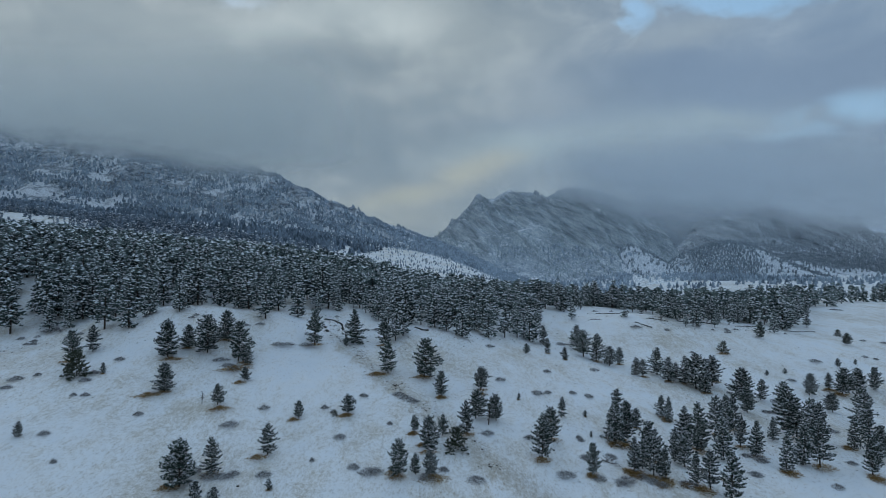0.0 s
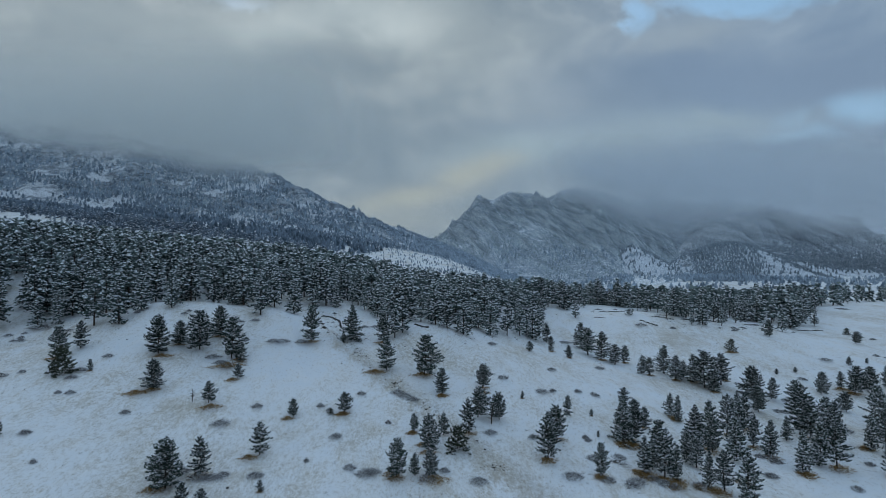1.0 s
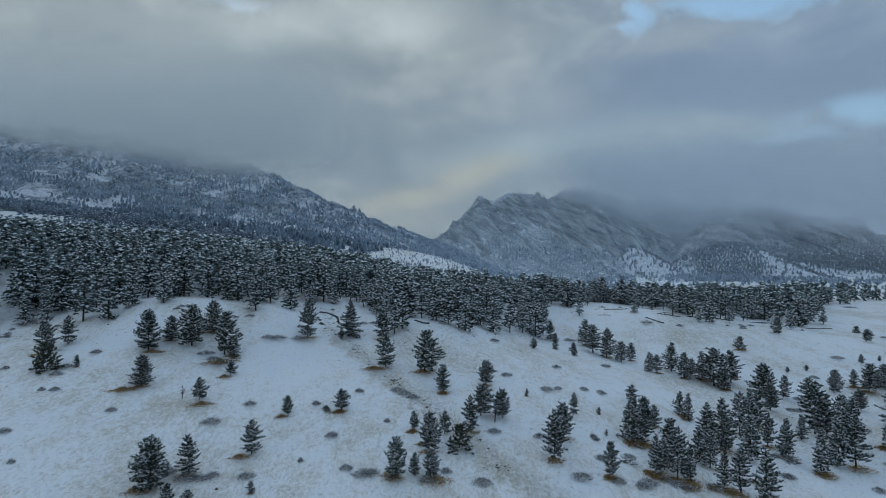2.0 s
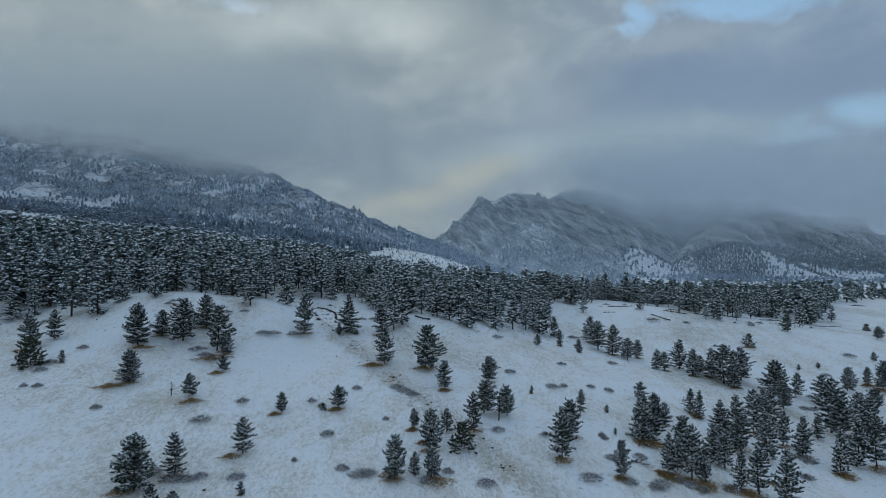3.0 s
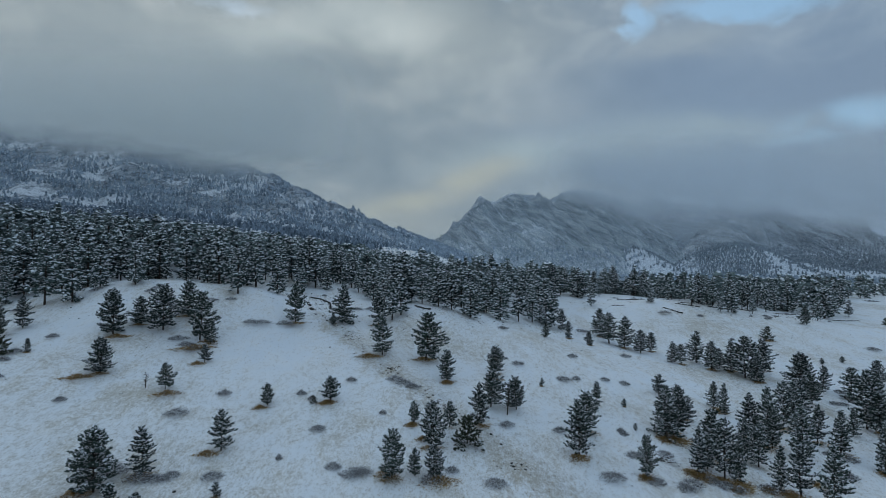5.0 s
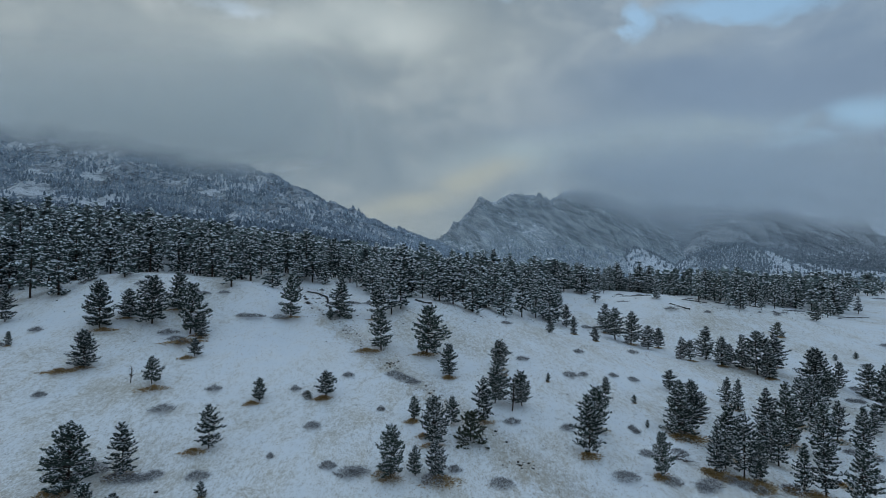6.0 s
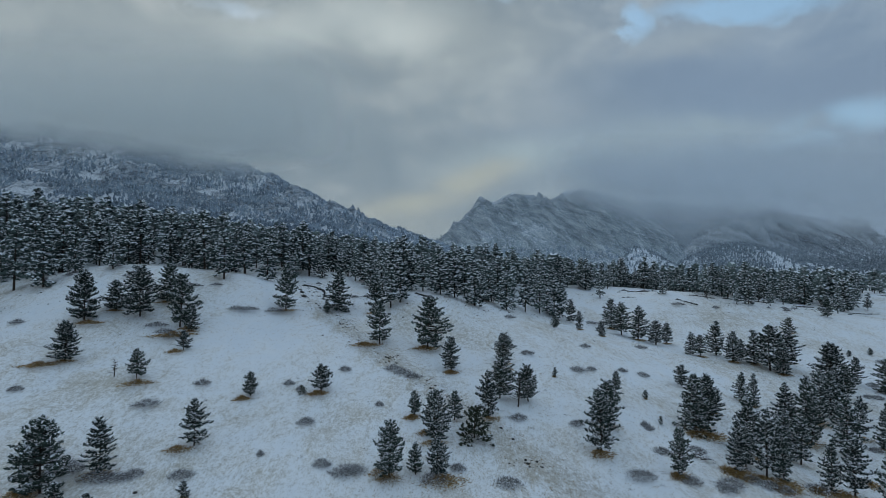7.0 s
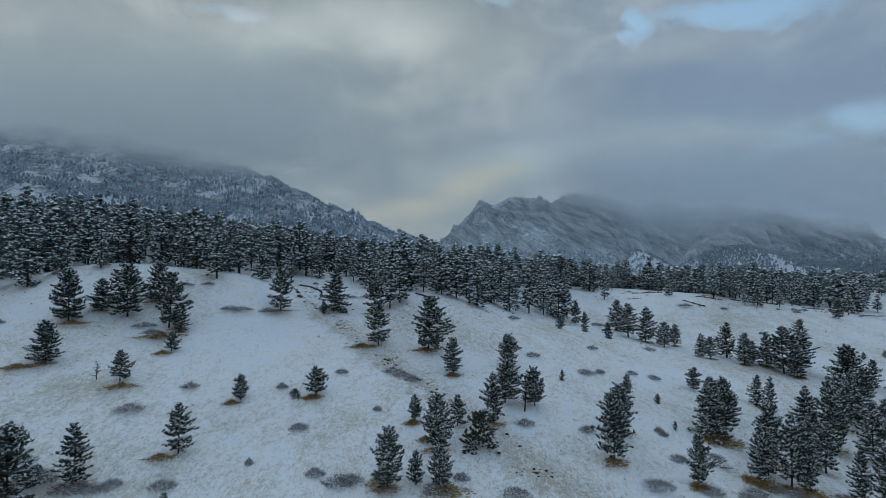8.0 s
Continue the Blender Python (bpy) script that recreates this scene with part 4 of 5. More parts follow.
for i in near:
    x, y = float(fx[i]), float(fy[i])
    EDGE_PINE.place(x, y, float(fh[i]), rnd.uniform(0, 360), rnd.randrange(6), "tall ponderosa pine at the snowy forest edge", "forest edge pines", rnd.uniform(0.9, 1.15))
rest = np.ones(len(fx), bool)
rest[near] = False
mid = rest & (fy < 255)
far = rest & ~mid & (fy < 350)
last = rest & (fy >= 350)

MID_BUILDS = [unit_build(bough_pine(700 + i, 11.0, w, 11, 4, 1.0, clear=0.2, snow=k, power=0.5, points=3, trunk_sides=4), 11.0) for i, (w, k) in enumerate(((6.9, 0.8), (6.0, 0.7), (7.2, 0.85), (5.8, 0.75), (6.4, 0.65), (6.6, 0.9)))]
FAR_BUILDS = [unit_build(bough_pine(720 + i, 11.0, w, 6, 4, 1.6, clear=0.22, snow=k, power=0.5, points=3, trunk_sides=3), 11.0) for i, (w, k) in enumerate(((6.9, 0.85), (6.1, 0.7), (7.2, 0.8), (6.0, 0.9)))]
LAST_BUILDS = [unit_build(bough_pine(740 + i, 11.0, w, 5, 4, 1.7, clear=0.2, snow=k, power=0.5, points=3, trunk_sides=3), 11.0) for i, (w, k) in enumerate(((7.2, 0.9), (6.4, 0.8), (7.6, 0.8), (6.2, 0.9)))]
for name, some, builds in (("forest", mid, MID_BUILDS), ("forest_interior", far, FAR_BUILDS), ("forest_beyond", last, LAST_BUILDS)):
    crowd(name, fx[some], fy[some], terrain(fx[some], fy[some]), fh[some], builds, (BARK, WOOD_NEEDLE, SNOW), frng, "dense ponderosa pine forest frosted with snow", "forest")


# woods on the mountains
def tiny_build(seed):
    """A far conifer: four ragged tiers of boughs, some of them white."""
    rng = np.random.default_rng(seed)
    tiers, ids = [], []
    for z0, z1, r in ((0.04, 0.55, 0.38), (0.30, 0.80, 0.33), (0.58, 1.02, 0.23)):
        k = 5
        ang = np.arange(k) * 6.283 / k + rng.uniform(0, 6)
        rr = r * rng.uniform(0.6, 1.3, k)
        rim = np.stack([np.cos(ang) * rr, np.sin(ang) * rr, z0 + rng.uniform(-0.07, 0.07, k)], -1)
        tiers.append((np.concatenate([[(0, 0, z1)], rim]), np.array([(0, 1 + j, 1 + (j + 1) % k) for j in range(k)])))
        ids.append(np.where(rng.random(k) < 0.03, 2, 1))
    co, tri = gather(tiers)
    return co, tri, np.concatenate(ids)


TINY = [tiny_build(900 + i) for i in range(7)]


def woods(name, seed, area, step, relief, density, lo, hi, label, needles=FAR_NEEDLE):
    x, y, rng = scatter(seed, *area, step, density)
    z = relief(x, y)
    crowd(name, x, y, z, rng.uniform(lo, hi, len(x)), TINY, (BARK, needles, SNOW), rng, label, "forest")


def bare_field(x, y):
    """1 over the open snowfield at the foot of the ridge."""
    return smooth((x - 0.308 * y) / 25) * (1 - smooth((x - 0.395 * y) / 25)) * (1 - smooth((y - 1470) / 50))


def west_density(x, y):
    ok = (np.abs(x) < 0.84 * y + 20) & (west_mountain(x, y) > bench(x, y))
    ok = ok * (1 - 0.95 * np.minimum(1, 1.6 * near_any(x, y, OPENINGS))) * (1 - 0.75 * near_any(x, y, KNOBS))
    low = 1 - smooth((y - 930) / 90)
    return ok * np.clip(0.95 - 0.5 * low + (2.2 + 2.6 * low) * fractal(x / 60, y / 40, 4, 14), 0.06, 1)


def shelf_density(x, y):
    ok = (np.abs(x) < 0.84 * y + 20) & (y > edge(BACK, x) + 3) & (x < -110 + 0.1 * (y - 600))
    return ok * np.clip(np.maximum(0.38 + 4.0 * fractal(x / 100, y / 80, 4, 33), 0.8 - (y - edge(BACK, x)) / 60), 0.12, 1)


woods("mountain_woods", 31, (-1150, 180, 1000, 1430), 6.0, west_mountain, west_density, 4.5, 9, "frosted conifers covering the mountainside, coloured paler for haze")
woods("mountain_foot_woods", 32, (-1000, 180, 900, 1000), 6.0, west_mountain, west_density, 4.0, 8, "pines and brush along the mountain foot, tinted blue-grey for haze", SHELF_NEEDLE)
sx, sy, srng = scatter(34, -560, 60, 360, 640, 6.4, lambda x, y: shelf_density(x, y) * (y < 640))
SHELF_BUILDS = [unit_build(bough_pine(760 + i, 11.0, w, 4, 3, 2.3, clear=0.15, snow=0.55, power=0.5, points=3, trunk_sides=3), 11.0) for i, w in enumerate((7.4, 6.6, 8.0))]
crowd("shelf_pines", sx, sy, terrain(sx, sy), srng.uniform(6, 10, len(sx)), SHELF_BUILDS, (BARK, SHELF_NEEDLE, SNOW), srng, "pines on the snowy shelf behind the forest, tinted blue-grey for haze", "forest")
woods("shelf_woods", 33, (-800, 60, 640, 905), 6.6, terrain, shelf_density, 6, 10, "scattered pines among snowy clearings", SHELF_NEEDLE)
woods("ridge_woods", 35, (-120, 800, 1230, 1890), 8.0, flatirons, lambda x, y: (flatirons(x, y) > -15) * (y < 1770 + 70 * value_noise(x / 40, y / 40, 5)) * (np.abs(x - 0.36 * y) < 0.5 * y) * (1 - 0.93 * bare_field(x, y)) * np.clip(0.62 + 2.6 * fractal((x + 0.24 * y) / 45, y / 110, 4, 52), 0, 1), 4, 7.5, "frosted conifers between the rock slabs, coloured paler for haze", RIDGE_NEEDLE)
woods("hill_woods", 37, (420, 1150, 1180, 1600), 6.0, foothills, lambda x, y: (foothills(x, y) > -26) * np.clip(0.12 + smooth((x - 0.41 * y) / 40) * (1.0 - 0.9 * smooth((x - 0.515 * y) / 50) * (1 - smooth((y - 1480) / 60))) + 1.0 * fractal(x / 80, y / 80, 4, 62), 0, 1), 5, 9, "pines dotted over the foothills", SHADE_NEEDLE)


def plain(x, y):
    return np.maximum(terrain(x, y), north_ridge(x, y))


woods("brush", 43, (-170, 260, 470, 1010), 7.5, terrain, lambda x, y: (y > edge(BACK, x) + 10) * np.clip(0.6 + 3.5 * fractal(x / 70, y / 22, 4, 93), 0.08, 1), 1.0, 3.2, "low frosted brush on the open rise, coloured paler for haze")
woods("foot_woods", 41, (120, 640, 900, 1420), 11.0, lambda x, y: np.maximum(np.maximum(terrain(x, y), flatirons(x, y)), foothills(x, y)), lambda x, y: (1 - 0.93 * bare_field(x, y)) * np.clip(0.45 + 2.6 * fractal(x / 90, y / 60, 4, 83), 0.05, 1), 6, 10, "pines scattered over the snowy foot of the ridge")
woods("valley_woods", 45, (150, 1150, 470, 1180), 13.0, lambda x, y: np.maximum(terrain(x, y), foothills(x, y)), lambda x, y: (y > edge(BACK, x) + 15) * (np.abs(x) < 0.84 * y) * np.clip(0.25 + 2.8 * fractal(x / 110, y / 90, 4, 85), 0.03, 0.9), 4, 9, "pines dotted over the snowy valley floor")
woods("north_woods", 47, (620, 1800, 1760, 2480), 12.0, north_ridge, lambda x, y: (north_ridge(x, y) > -20) * (x < 0.8 * y) * np.clip(0.95 - 0.75 * smooth((north_ridge(x, y) - 110) / 60) + 1.6 * fractal((x + 0.08 * y) / 50, y / 140, 4, 67), 0.10, 1), 6, 11, "dark conifers climbing between the rock fins", SHADE_NEEDLE)
woods("plain_woods", 39, (620, 1750, 1480, 2050), 12.0, plain, lambda x, y: (x < 0.8 * y) * np.clip(0.75 + 1.5 * fractal(x / 120, y / 120, 4, 69), 0, 1), 7, 11, "dark belt of pines along the foot of the ridge", SHADE_NEEDLE)


# ---------------------------------------------------------------- shrubs, grass, stones
def shrub_parts(seed, blades, reach, snow, thick, even=0.5, wide=0.42):
    """A dome of fine bare twigs, a metre across."""
    rng = np.random.default_rng(seed)
    az, r = rng.uniform(0, 6.283, blades), rng.random(blades) ** even * wide * (1 + 0.25 * np.sin(3 * rng.random() + 2 * rng.uniform(0, 6.283, blades)))
    base = np.stack([np.cos(az) * r, np.sin(az) * r, rng.uniform(-0.03, 0.62, blades) * (0.45 - r).clip(0.05)], -1)
    d = unit(np.stack([np.cos(az) * r * 1.6, np.sin(az) * r * 1.6, np.full(blades, 0.55)], -1) + rng.normal(size=(blades, 3)) * 0.35)
    ln = reach * rng.uniform(0.6, 1.3, (blades, 1))
    side = unit(np.cross(d, rng.normal(size=(blades, 3)))) * thick
    tip = base + d * ln
    co = np.stack([base + side, base - side, tip], 1).reshape(-1, 3)
    on = rng.random(blades) < snow
    pads = caps(rng, (base + d * ln * 0.6)[on], rng.uniform(0.010, 0.028, on.sum()))
    return (co, np.arange(len(co)).reshape(-1, 3)), pads


def shrub_builder(seed):
    def build():
        root = new("shrub")
        twigs, pads = shrub_parts(seed, 520, 0.15, 0.45, 0.012)
        tagged(part("brushwood", twigs, TWIG, root), kind="stuff")
        tagged(part("snow_cover", pads, SNOW, root), kind="stuff")
        return tagged(root, "leafless grey-brown shrub dusted with snow", "shrub")
    return build


def tussock_builder(seed):
    def build():
        root = new("grass_clump")
        blades, pads = shrub_parts(seed, 640, 0.13, 0.02, 0.021, 0.8, 0.6)
        tagged(part("turf", blades, GRASS, root), kind="stuff")
        tagged(part("snow_cover", pads, SNOW, root), kind="stuff")
        return tagged(root, "patch of dry brown grass bare of snow", "grass")
    return build


SHRUB = Kind([shrub_builder(40 + i) for i in range(4)], 1.0)
TUSSOCK = Kind([tussock_builder(60 + i) for i in range(3)], 1.0)


def spots(kind, rows, group, flat, rises):
    for x, y, w in rows:
        pick = rnd.randrange(12)
        ob = kind.place(x, y, 1.25 * w, rnd.uniform(0, 360), pick, group=group)
        ob.matrix_basis = ob.matrix_basis @ Matrix.Diagonal((1.0, rnd.uniform(0.75, 1.1) if flat else 1.0, rises / max(1.25 * w, 0.8), 1))


SHRUBS_WEST = ((-77.9, 142.2, 1.9), (-95.5, 132.0, 2.5), (-94.3, 127.2, 2.0), (-92.0, 133.8, 1.2), (-79.9, 134.8, 2.1), (-79.6, 131.2, 1.8), (-78.1, 124.5, 1.0), (-75.9, 125.0, 1.4), (-62.2, 120.2, 1.4), (-75.0, 110.7, 1.5), (-67.8, 102.5, 0.8), (-43.6, 120.0, 2.5), (-38.8, 127.5, 1.7), (-32.0, 105.2, 2.0), (-24.7, 111.0, 0.9), (-21.1, 119.8, 1.8), (-26.2, 130.5, 1.3), (-16.8, 110.0, 1.9), (-13.8, 108.8, 2.7), (-10.6, 139.6, 2.6), (0.1, 111.0, 1.5), (-44.4, 158.6, 3.0), (-42.2, 159.4, 2.8), (-37.9, 161.8, 3.1), (-109.1, 166.2, 4.8), (-11.4, 126.0, 1.0))
SHRUBS_GROVE = ((-44.5, 104.6, 2.6), (-41.1, 103.6, 2.4), (-38.9, 103.8, 2.2), (-37.4, 104.8, 2.0), (-45.9, 105.4, 2.2), (-55.7, 147.5, 2.6), (-53.1, 145.3, 2.4), (-51.3, 143.7, 2.2), (-49.1, 107.1, 2.6), (29.7, 112.0, 2.2), (33.6, 111.2, 2.6), (38.6, 114.6, 2.0), (40.2, 113.4, 2.4), (41.9, 112.6, 2.2), (47.1, 114.2, 2.4), (71.2, 133.7, 2.6), (71.1, 131.5, 2.2), (99.5, 177.0, 3.0), (93.2, 166.4, 2.4), (65.7, 124.1, 2.2), (29.0, 120.2, 2.2), (29.8, 129.6, 1.2), (-12.6, 109.1, 2.0), (6.0, 108.1, 2.4), (-2.9, 108.5, 2.4), (-24.1, 129.1, 1.0), (-18.5, 137.5, 1.6), (27.0, 152.3, 1.8), (-8.6, 138.2, 2.6), (-6.8, 136.6, 2.0))
SHRUBS_EAST = ((9.4, 125.5, 1.9), (18.3, 126.0, 1.9), (23.2, 111.8, 2.8), (34.8, 112.5, 3.2), (34.8, 122.5, 2.4), (34.1, 156.0, 1.8), (24.0, 151.0, 2.6), (38.4, 156.2, 2.4), (14.9, 155.0, 2.1), (29.7, 168.5, 2.3), (46.6, 182.5, 2.5), (14.0, 180.0, 2.4), (77.0, 235.5, 3.6), (88.3, 232.5, 1.8), (134.4, 213.5, 3.7), (116.0, 196.2, 2.6), (98.5, 171.8, 2.3), (93.6, 134.8, 1.8), (81.2, 121.2, 2.3), (65.9, 124.0, 1.7), (44.2, 221.5, 3.8), (232.0, 348.5, 5.3), (90.9, 214.8, 1.6), (30.1, 128.5, 1.2), (91.1, 166.2, 1.9), (82.4, 137.2, 2.6), (68.9, 134.0, 1.8), (102.7, 156.0, 3.0), (189.0, 252.2, 3.4), (181.1, 254.0, 1.9), (159.8, 223.2, 2.1), (162.8, 221.5, 1.7))
GRASS_SPOTS = ((35.7, 117.0, 1.6), (37.0, 115.8, 1.4), (41.1, 113.2, 1.8), (46.5, 114.2, 1.5), (40.0, 115.8, 1.3), (56.6, 119.1, 1.6), (-64.5, 127.8, 2.0), (-48.1, 125.8, 1.9), (-32.3, 125.0, 1.1), (-21.9, 128.5, 1.2), (-47.2, 99.2, 1.5), (-7.0, 123.0, 0.8), (-4.8, 119.2, 1.0), (-9.9, 109.5, 1.3), (8.0, 144.5, 1.7), (18.7, 117.5, 1.6), (27.8, 113.2, 1.0), (37.3, 132.8, 2.5), (36.6, 116.2, 1.8), (41.7, 114.0, 2.0), (56.0, 150.5, 1.4), (73.2, 127.0, 2.2), (92.5, 126.8, 1.7), (-17.7, 151.2, 2.3), (-1.1, 140.5, 1.3), (-6.1, 151.2, 2.0), (101.2, 214.8, 1.6), (-48.2, 138.0, 1.3), (-51.8, 145.0, 3.1), (-35.3, 110.8, 1.3), (48.8, 112.8, 2.2), (86.9, 190.2, 1.5), (124.2, 191.0, 2.2), (-50.4, 148.2, 1.7), (125.5, 188.0, 2.5), (98.6, 144.5, 1.7), (-67.3, 145.0, 1.9), (-2.5, 108.8, 2.1))
for rows in (SHRUBS_WEST, SHRUBS_EAST, SHRUBS_GROVE):
    spots(SHRUB, tuple((x, y, 1.2 * w) for x, y, w in rows), "shrubs on the snow", True, 2.7)
spots(TUSSOCK, tuple((x + 0.5, y - 0.3, 1.75 * w) for x, y, w in GRASS_SPOTS) + ((37.4, 129.8, 4.2), (39.8, 129.9, 4.0)), "dry grass under the pines", True, 2.0)

EDGE_BRUSH = tuple((x, float(edge(FRONT, x)) - rnd.uniform(1.5, 8.0), rnd.uniform(1.2, 2.6)) for x in [rnd.uniform(-118, 0) for _ in range(22)] + [rnd.uniform(64, 150) for _ in range(12)])
spots(SHRUB, EDGE_BRUSH, "brush along the forest edge", True, 2.2)

UNDER = tuple((x - 0.06 * h, y - 0.04 * h, 0.40 * h) for x, y, h in (*GROVE, *EAST_GROVE, *HEDGE, *WEST_MEADOW, *MIDDLE_MEADOW)[::2])
spots(TUSSOCK, UNDER, "dry grass under the pines", True, 1.1)


def boulder(seed, size):
    rng = np.random.default_rng(seed)
    bm = bmesh.new()
    bmesh.ops.create_icosphere(bm, subdivisions=2, radius=0.5)
    for v in bm.verts:
        k = 1 + 0.35 * noise.noise(v.co * 2.3 + Vector(rng.uniform(0, 50, 3)))
        v.co = Vector((v.co.x * k * size[0], v.co.y * k * size[1], v.co.z * k * size[2]))
    me = bpy.data.meshes.new("rock")
    bm.to_mesh(me)
    bm.free()
    me.materials.append(ROCK)
    return me


STONE = np.array([(1.1, 0, -0.2), (0, 1, -0.2), (-1.1, 0, -0.2), (0, -1, -0.2), (0.7, 0.4, 0.6), (-0.5, 0.6, 0.7), (-0.6, -0.5, 0.5), (0.5, -0.6, 0.7), (0, 0, 0.9)])
STONE_FACES = np.array([(0, 1, 4), (1, 5, 4), (1, 2, 5), (2, 6, 5), (2, 3, 6), (3, 7, 6), (3, 0, 7), (0, 4, 7), (4, 5, 8), (5, 6, 8), (6, 7, 8), (7, 4, 8)])


def block(rng, x, y, long, deep, high, turn):
    """One uneven angular block sunk a little into the ground."""
    co = STONE * (long, deep, high) * rng.uniform(0.75, 1.25, (9, 3))
    c, s = math.cos(turn), math.sin(turn)
    return np.stack([co[:, 0] * c - co[:, 1] * s + x, co[:, 0] * s + co[:, 1] * c + y, co[:, 2] + ground_z(x, y) + 0.05], -1), STONE_FACES


def rock_ledge(points, r, seed, label):
    """A broken lip of dark rock along the points, crumbling out of the bank."""
    rng = np.random.default_rng(seed)
    xs, ys = zip(*points)
    s = np.arange(0, len(points) - 1, 0.10)
    x, y = np.interp(s, range(len(xs)), xs), np.interp(s, range(len(ys)), ys)
    turn = np.arctan2(np.gradient(y), np.gradient(x))
    pieces = [block(rng, px + rng.normal() * 0.1, py + rng.normal() * 0.15, r * rng.uniform(1.0, 2.2), r * rng.uniform(0.5, 1.0), r * rng.uniform(0.4, 1.3), tu + rng.normal() * 0.3) for px, py, tu in zip(x, y, turn) if rng.random() < 0.88]
    pieces += [block(rng, px + rng.normal() * 0.8, py - rng.uniform(0.3, 2.2), *(r * rng.uniform(0.2, 0.6, 3)), rng.uniform(0, 6)) for px, py in zip(x[::4], y[::4])]
    root = new("rock_ledge")
    tagged(part("broken_rock", gather(pieces), BARE_ROCK, root), kind="stuff")
    tagged(root, label, "rock", group="rock outcrop")


rock_ledge(((-36.8, 185.8), (-35.8, 186.8), (-34.5, 187.0), (-33.0, 185.2), (-31.8, 184.0), (-30.6, 180.5), (-30.1, 177.5)), 0.30, 990, "dark curved rock ledge above a snowy bank")
rock_ledge(((-8.4, 179.5), (-7.2, 178.8), (-5.8, 178.0), (-4.7, 178.5)), 0.26, 991, "low dark rock ledge at the foot of the pines")
for i, (x, y, w) in enumerate(((-35.4, 176.8, 1.0), (-34.3, 174.2, 1.2), (-36.2, 178.8, 0.8), (-32.8, 172.0, 0.6), (-31.0, 172.2, 0.5), (-29.6, 169.8, 0.5))):
    ob = new("rock", boulder(1000 + i, (w * 1.1, w * 0.8, 0.7 * w)))
    ob.location = (x, y, ground_z(x, y) + 0.1)
    tagged(ob, "dark jagged rock breaking through the snow", "rock", group="rock outcrop")


def fallen_log(x0, y0, x1, y1, r, seed):
    rng = np.random.default_rng(seed)
    k = 13
    pts = [(x0 + (x1 - x0) * s, y0 + (y1 - y0) * s + rng.normal() * 0.35, ground_z(x0 + (x1 - x0) * s, y0 + (y1 - y0) * s) + r * (0.5 + rng.uniform(-1.1, 0.6))) for s in np.linspace(0, 1, k)]
    root = new("fallen_log")
    part("stem", tube(pts, np.linspace(r, r * 0.4, k) * rng.uniform(0.7, 1.3, k), 7), BARK, root)
    stubs = []
    for s in rng.uniform(0.2, 0.95, 5):
        p = np.array(pts[0]) * (1 - s) + np.array(pts[-1]) * s
        stubs.append(tube([p, p + np.array([rng.normal() * 0.4, rng.normal() * 0.4, rng.uniform(0.2, 0.7)])], [r * 0.35, 0.02], 4))
    part("branch_stubs", gather(stubs), BARK, root)
    tagged(root, "dark fallen pine trunk half sunk in snow", "log", group="fallen logs")


for i, row in enumerate((((67.0, 257.0), (69.5, 255.0), (72.2, 253.6), (75.9, 252.6)), ((78.3, 239.0), (80.7, 236.2), (83.2, 234.0)), ((84.4, 243.4), (88.1, 242.4), (92.1, 241.9)), ((96.5, 244.0), (101.0, 244.8), (106.0, 245.2)), ((110.1, 249.5), (112.0, 248.6), (114.6, 248.2)), ((128.0, 256.0), (135.4, 261.0), (140.9, 264.2)), ((157.0, 265.5), (165.0, 269.5), (172.0, 272.0)))):
    rock_ledge(row, 0.30, 992 + i, "low dark rock ledge along the snowy forest edge")
for i, row in enumerate(((86.0, 245.6, 93.0, 247.0, 0.17), (100.0, 243.0, 107.3, 244.2, 0.17), (62.0, 248.0, 66.5, 245.5, 0.16))):
    fallen_log(*row, 1100 + i)


def dead_tree(x, y, h, seed, label):
    """A bare dead pine: a leaning pole with crooked limbs."""
    rng = np.random.default_rng(seed)
    z = ground_z(x, y)
    spine = [np.array([x + 0.05 * h * math.sin(2 * s), y, z - 0.1 + h * s]) for s in np.linspace(0, 1, 6)]
    root = new("dead_tree")
    part("trunk", tube(spine, np.linspace(0.022 * h + 0.03, 0.02, 6), 6), BARK, root)
    limbs = []
    for s in np.linspace(0.25, 0.95, 16):
        p = spine[0] * (1 - s) + spine[-1] * s
        a, ln = rng.uniform(0, 6.28), 0.36 * h * (1.2 - s)
        q = p + np.array([math.cos(a) * ln, math.sin(a) * ln, rng.uniform(0.2, 0.9) * ln])
        limbs.append(tube([p, (p + q) / 2 + rng.normal(size=3) * 0.1, q], [0.05, 0.035, 0.012], 3))
    tagged(part("branchwork", gather(limbs), BARK, root), kind="stuff")
    tagged(root, label, "dead tree")


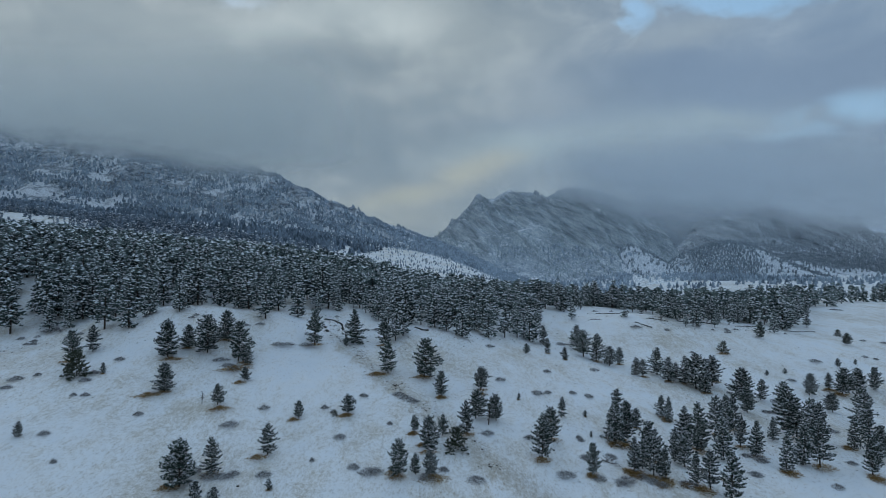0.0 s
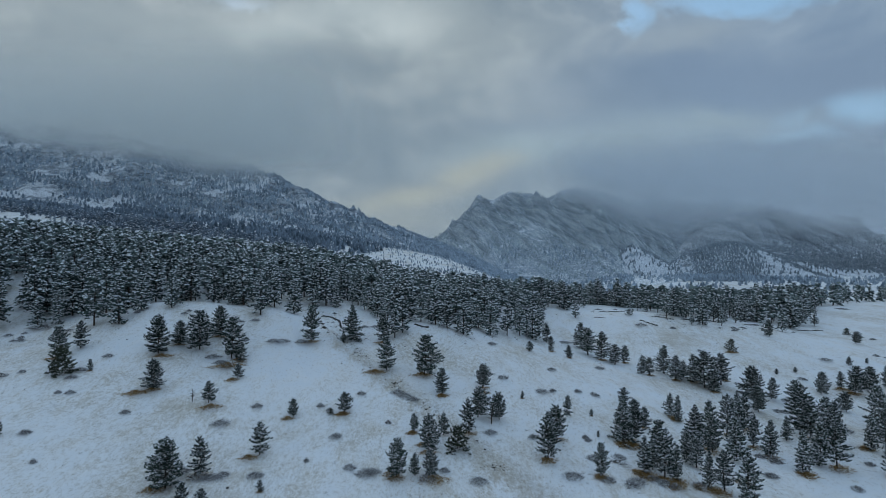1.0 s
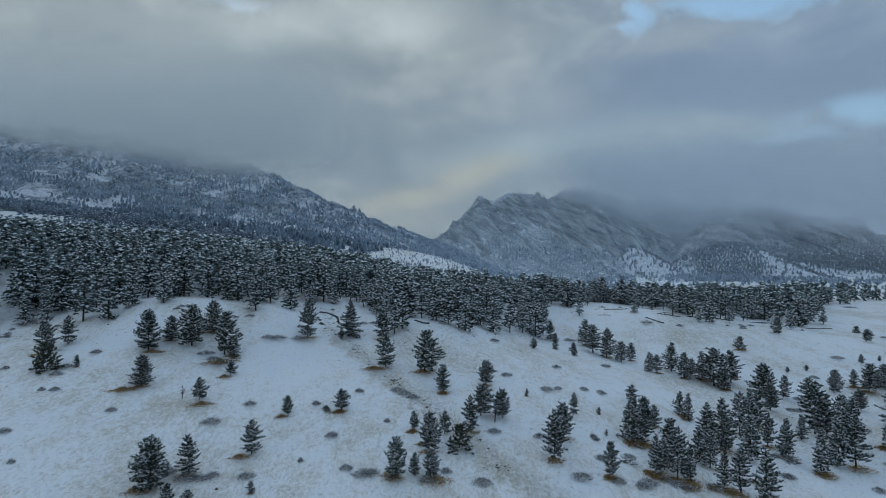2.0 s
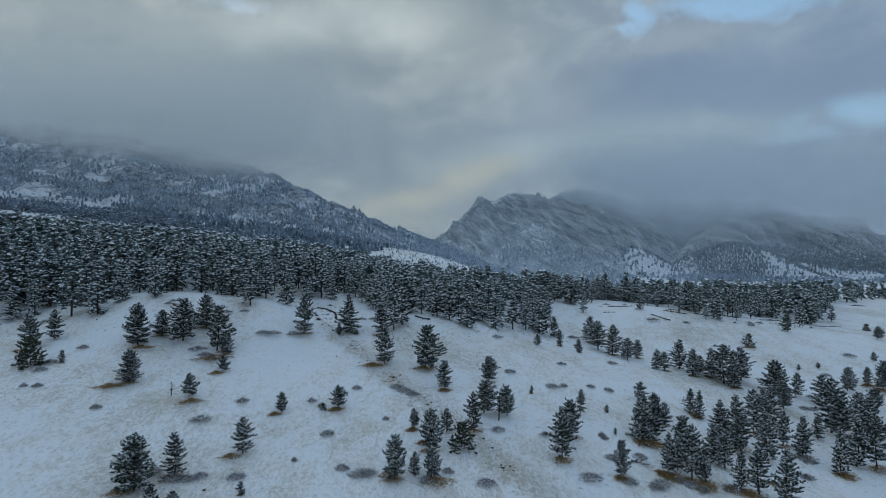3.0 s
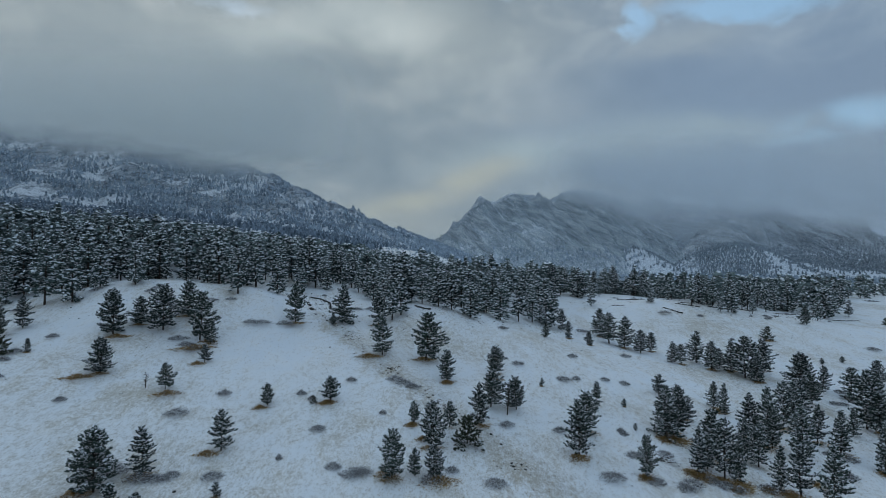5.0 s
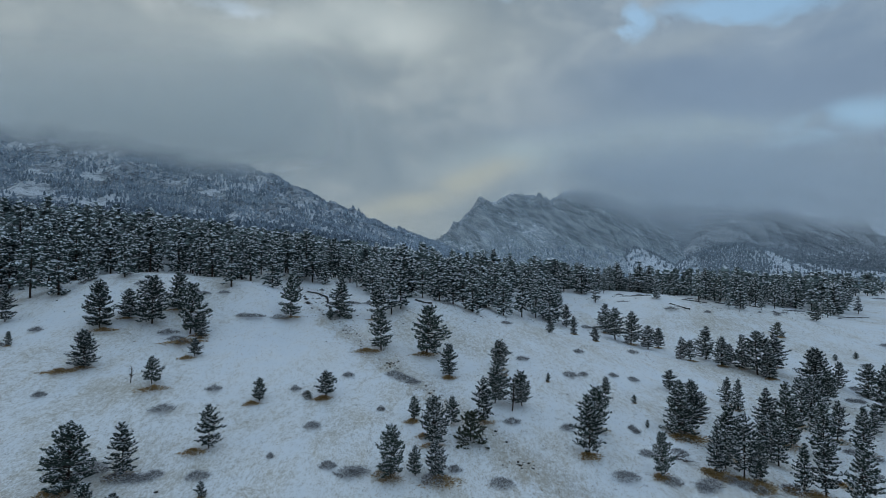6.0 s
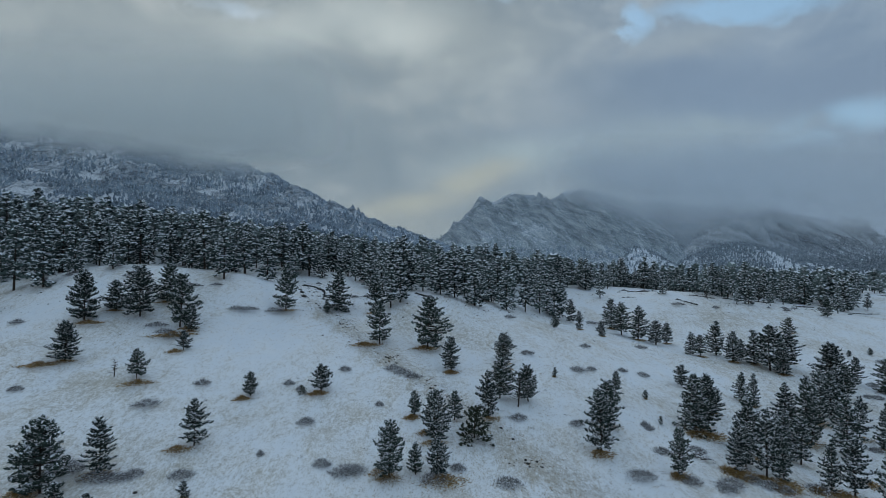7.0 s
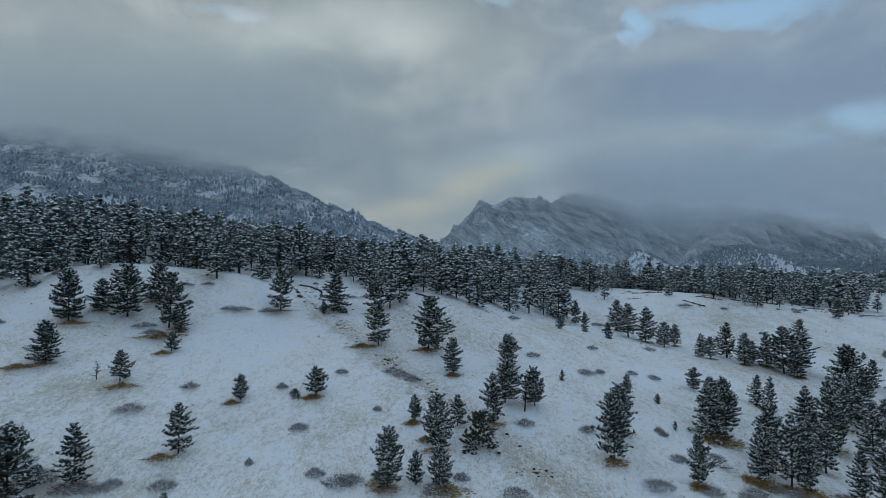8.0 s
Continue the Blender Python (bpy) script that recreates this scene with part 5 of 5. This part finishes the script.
dead_tree(-51.8, 126.5, 2.7, 1200, "short dead tree snag standing in the snow")
dead_tree(10.0, 129.5, 4.6, 1201, "bare dead pine with thin crooked branches")
def brush_pile(x, y, wide, high, seed):
    """The dead crown of a fallen pine: crossing bare limbs with twigs, snow along their backs."""
    rng = np.random.default_rng(seed)
    z = ground_z(x, y)
    limbs, twigs, pads = [], [], []
    for k in range(16):
        a, el = rng.uniform(0, 6.283), rng.uniform(0.12, 0.9)
        p = np.array([x, y, z]) + rng.normal(size=3) * (0.22 * wide, 0.22 * wide, 0) + UP * 0.05
        d = np.array([math.cos(a) * math.cos(el), math.sin(a) * math.cos(el), math.sin(el) * high])
        ln = wide * rng.uniform(0.35, 0.6)
        q = p + d * ln
        limbs.append(tube([p, (p + q) / 2 + rng.normal(size=3) * 0.08, q], [0.06, 0.045, 0.015], 4))
        for f in rng.uniform(0.3, 0.95, 5):
            b = p + d * ln * f
            twigs.append(tube([b, b + unit(d + rng.normal(size=3) * 0.7) * rng.uniform(0.3, 0.8)], [0.022, 0.008], 3))
        pads.append(dust(rng, np.array([p + d * ln * f + UP * 0.06 for f in (0.3, 0.55, 0.8)]), np.tile(d, (3, 1)), np.full(3, 0.45), 2))
    root = new("brush_pile")
    tagged(part("limbs", gather(limbs), BARK, root), kind="stuff")
    tagged(part("twigs", gather(twigs), TWIG, root), kind="stuff")
    tagged(part("snow_cover", gather(pads), SNOW, root), kind="stuff")
    tagged(root, "fallen dead pine top with bare snow-dusted limbs", "dead branches")


brush_pile(33.8, 119.9, 3.4, 0.7, 1300)
YOUNG_PINE.place(45.5, 154.4, 4.3, 80, 2, "small young pine dusted with snow on open slope", "pines on the open meadow", 0.95)
YOUNG_PINE.place(-27.7, 168.0, 3.2, 30, 1, "small young pine dusted with snow on open slope", "pines on the open meadow", 0.8)


TRACK_Y, TRACK_X = (90, 105.5, 118, 122.5, 134, 141.8, 150, 157.5, 165, 170, 200), (14, 11, 8.5, 5.1, -3.8, -10.4, -15, -18.9, -23.6, -28, -36)


def stones():
    rng = np.random.default_rng(77)
    n = 90000
    x, y = rng.uniform(-120, 170, n), rng.uniform(92, 262, n)
    keep = (y < edge(FRONT, x) - 3) & (np.abs(x) < 0.8 * y) & (0.008 * np.clip(fractal(x / 18, y / 18, 3, 44) + 0.12, 0, 1) + 0.55 * np.exp(-((edge(FRONT, x) - y) / 13) ** 2) * np.clip(0.2 + 2.2 * fractal(x / 12, y / 12, 3, 45), 0, 1) + 0.4 * np.exp(-((x + 33) ** 2 + (y - 177) ** 2) / 60) + 0.5 * np.exp(-((x - np.interp(y, TRACK_Y, TRACK_X)) / 1.1) ** 2) * ((y > 106) & (y < 168)) * np.clip(0.4 + 2 * fractal(x / 5, y / 5, 2, 46), 0, 1) > rng.random(n))
    ty = rng.uniform(112, 172, 480)
    tx = np.interp(ty, TRACK_Y, TRACK_X) + rng.normal(size=480) * 1.6
    path = fractal(tx / 7, ty / 7, 2, 47) > -0.03
    pieces = []
    for px, py in zip(np.append(x[keep], tx[path]), np.append(y[keep], ty[path])):
        r = 0.07 + 0.2 * rng.random() ** 4
        pieces.append((STONE * r * rng.uniform(0.7, 1.25, (9, 3)) * (1, 1, 0.8) + (px, py, ground_z(px, py)), STONE_FACES))
    co, tri = gather(pieces)
    ob = new("stones", raw_mesh("stones", co, tri, shade=False))
    ob.data.materials.append(BARE_ROCK)
    tagged(ob, "small dark stones and weed stalks poking through the snow", "stones", kind="stuff")


stones()


def stubble():
    """Dead grass stalks standing through the snow, thickest along the old track."""
    rng = np.random.default_rng(88)
    n = 420000
    x, y = rng.uniform(-115, 150, n), rng.uniform(88, 230, n)
    track = np.exp(-((x - np.interp(y, TRACK_Y, TRACK_X)) / 5.0) ** 2)
    cover = 0.12 + 1.0 * fractal(x / 22, y / 22, 4, 71) + 1.3 * track * (0.45 + 1.5 * fractal(x / 6, y / 6, 2, 72))
    keep = (y < edge(FRONT, x) - 2) & (np.abs(x) < 0.8 * y) & (cover > rng.random(n))
    x, y = x[keep], y[keep]
    p = np.stack([x, y, terrain(x, y) + 0.03], -1)
    m = len(p)
    d = rng.normal(size=(m, 3)) * (0.12, 0.12, 0.03) + UP * rng.uniform(0.05, 0.13, (m, 1))
    side = unit(rng.normal(size=(m, 3)) * (1, 1, 0.1)) * rng.uniform(0.015, 0.045, (m, 1))
    co = np.stack([p + side, p - side, p + d], 1).reshape(-1, 3)
    ob = new("grass_stubble", raw_mesh("grass_stubble", co, np.arange(len(co)).reshape(-1, 3), shade=False))
    ob.data.materials.append(GRASS)
    tagged(ob, "dead grass stalks poking through thin snow", "grass", kind="stuff")


stubble()


def weeds():
    """Small tufts of dead weeds and grass standing out of the snow."""
    rng = np.random.default_rng(99)
    n = 2600
    x, y = rng.uniform(-115, 150, n), rng.uniform(92, 235, n)
    keep = (y < edge(FRONT, x) - 2) & (np.abs(x) < 0.8 * y) & (0.55 + 1.6 * fractal(x / 30, y / 30, 3, 73) > rng.random(n))
    x, y = x[keep], y[keep]
    blades = 14
    wide = (0.12 + 0.5 * rng.random((len(x), 1)) ** 3)
    px = x[:, None] + rng.normal(size=(len(x), blades)) * wide
    py = y[:, None] + rng.normal(size=(len(x), blades)) * wide * 0.7
    p = np.stack([px, py, terrain(px, py) - 0.02], -1).reshape(-1, 3)
    m = len(p)
    d = rng.normal(size=(m, 3)) * (0.10, 0.10, 0.0) + UP * rng.uniform(0.08, 0.28, (m, 1))
    side = unit(rng.normal(size=(m, 3)) * (1, 1, 0.1)) * rng.uniform(0.012, 0.03, (m, 1))
    co = np.stack([p + side, p - side, p + d], 1).reshape(-1, 3)
    ob = new("weeds", raw_mesh("weeds", co, np.arange(len(co)).reshape(-1, 3), shade=False))
    ob.data.materials.append(TWIG)
    tagged(ob, "grey tufts of dead weeds standing out of the snow", "weeds", kind="stuff")


weeds()
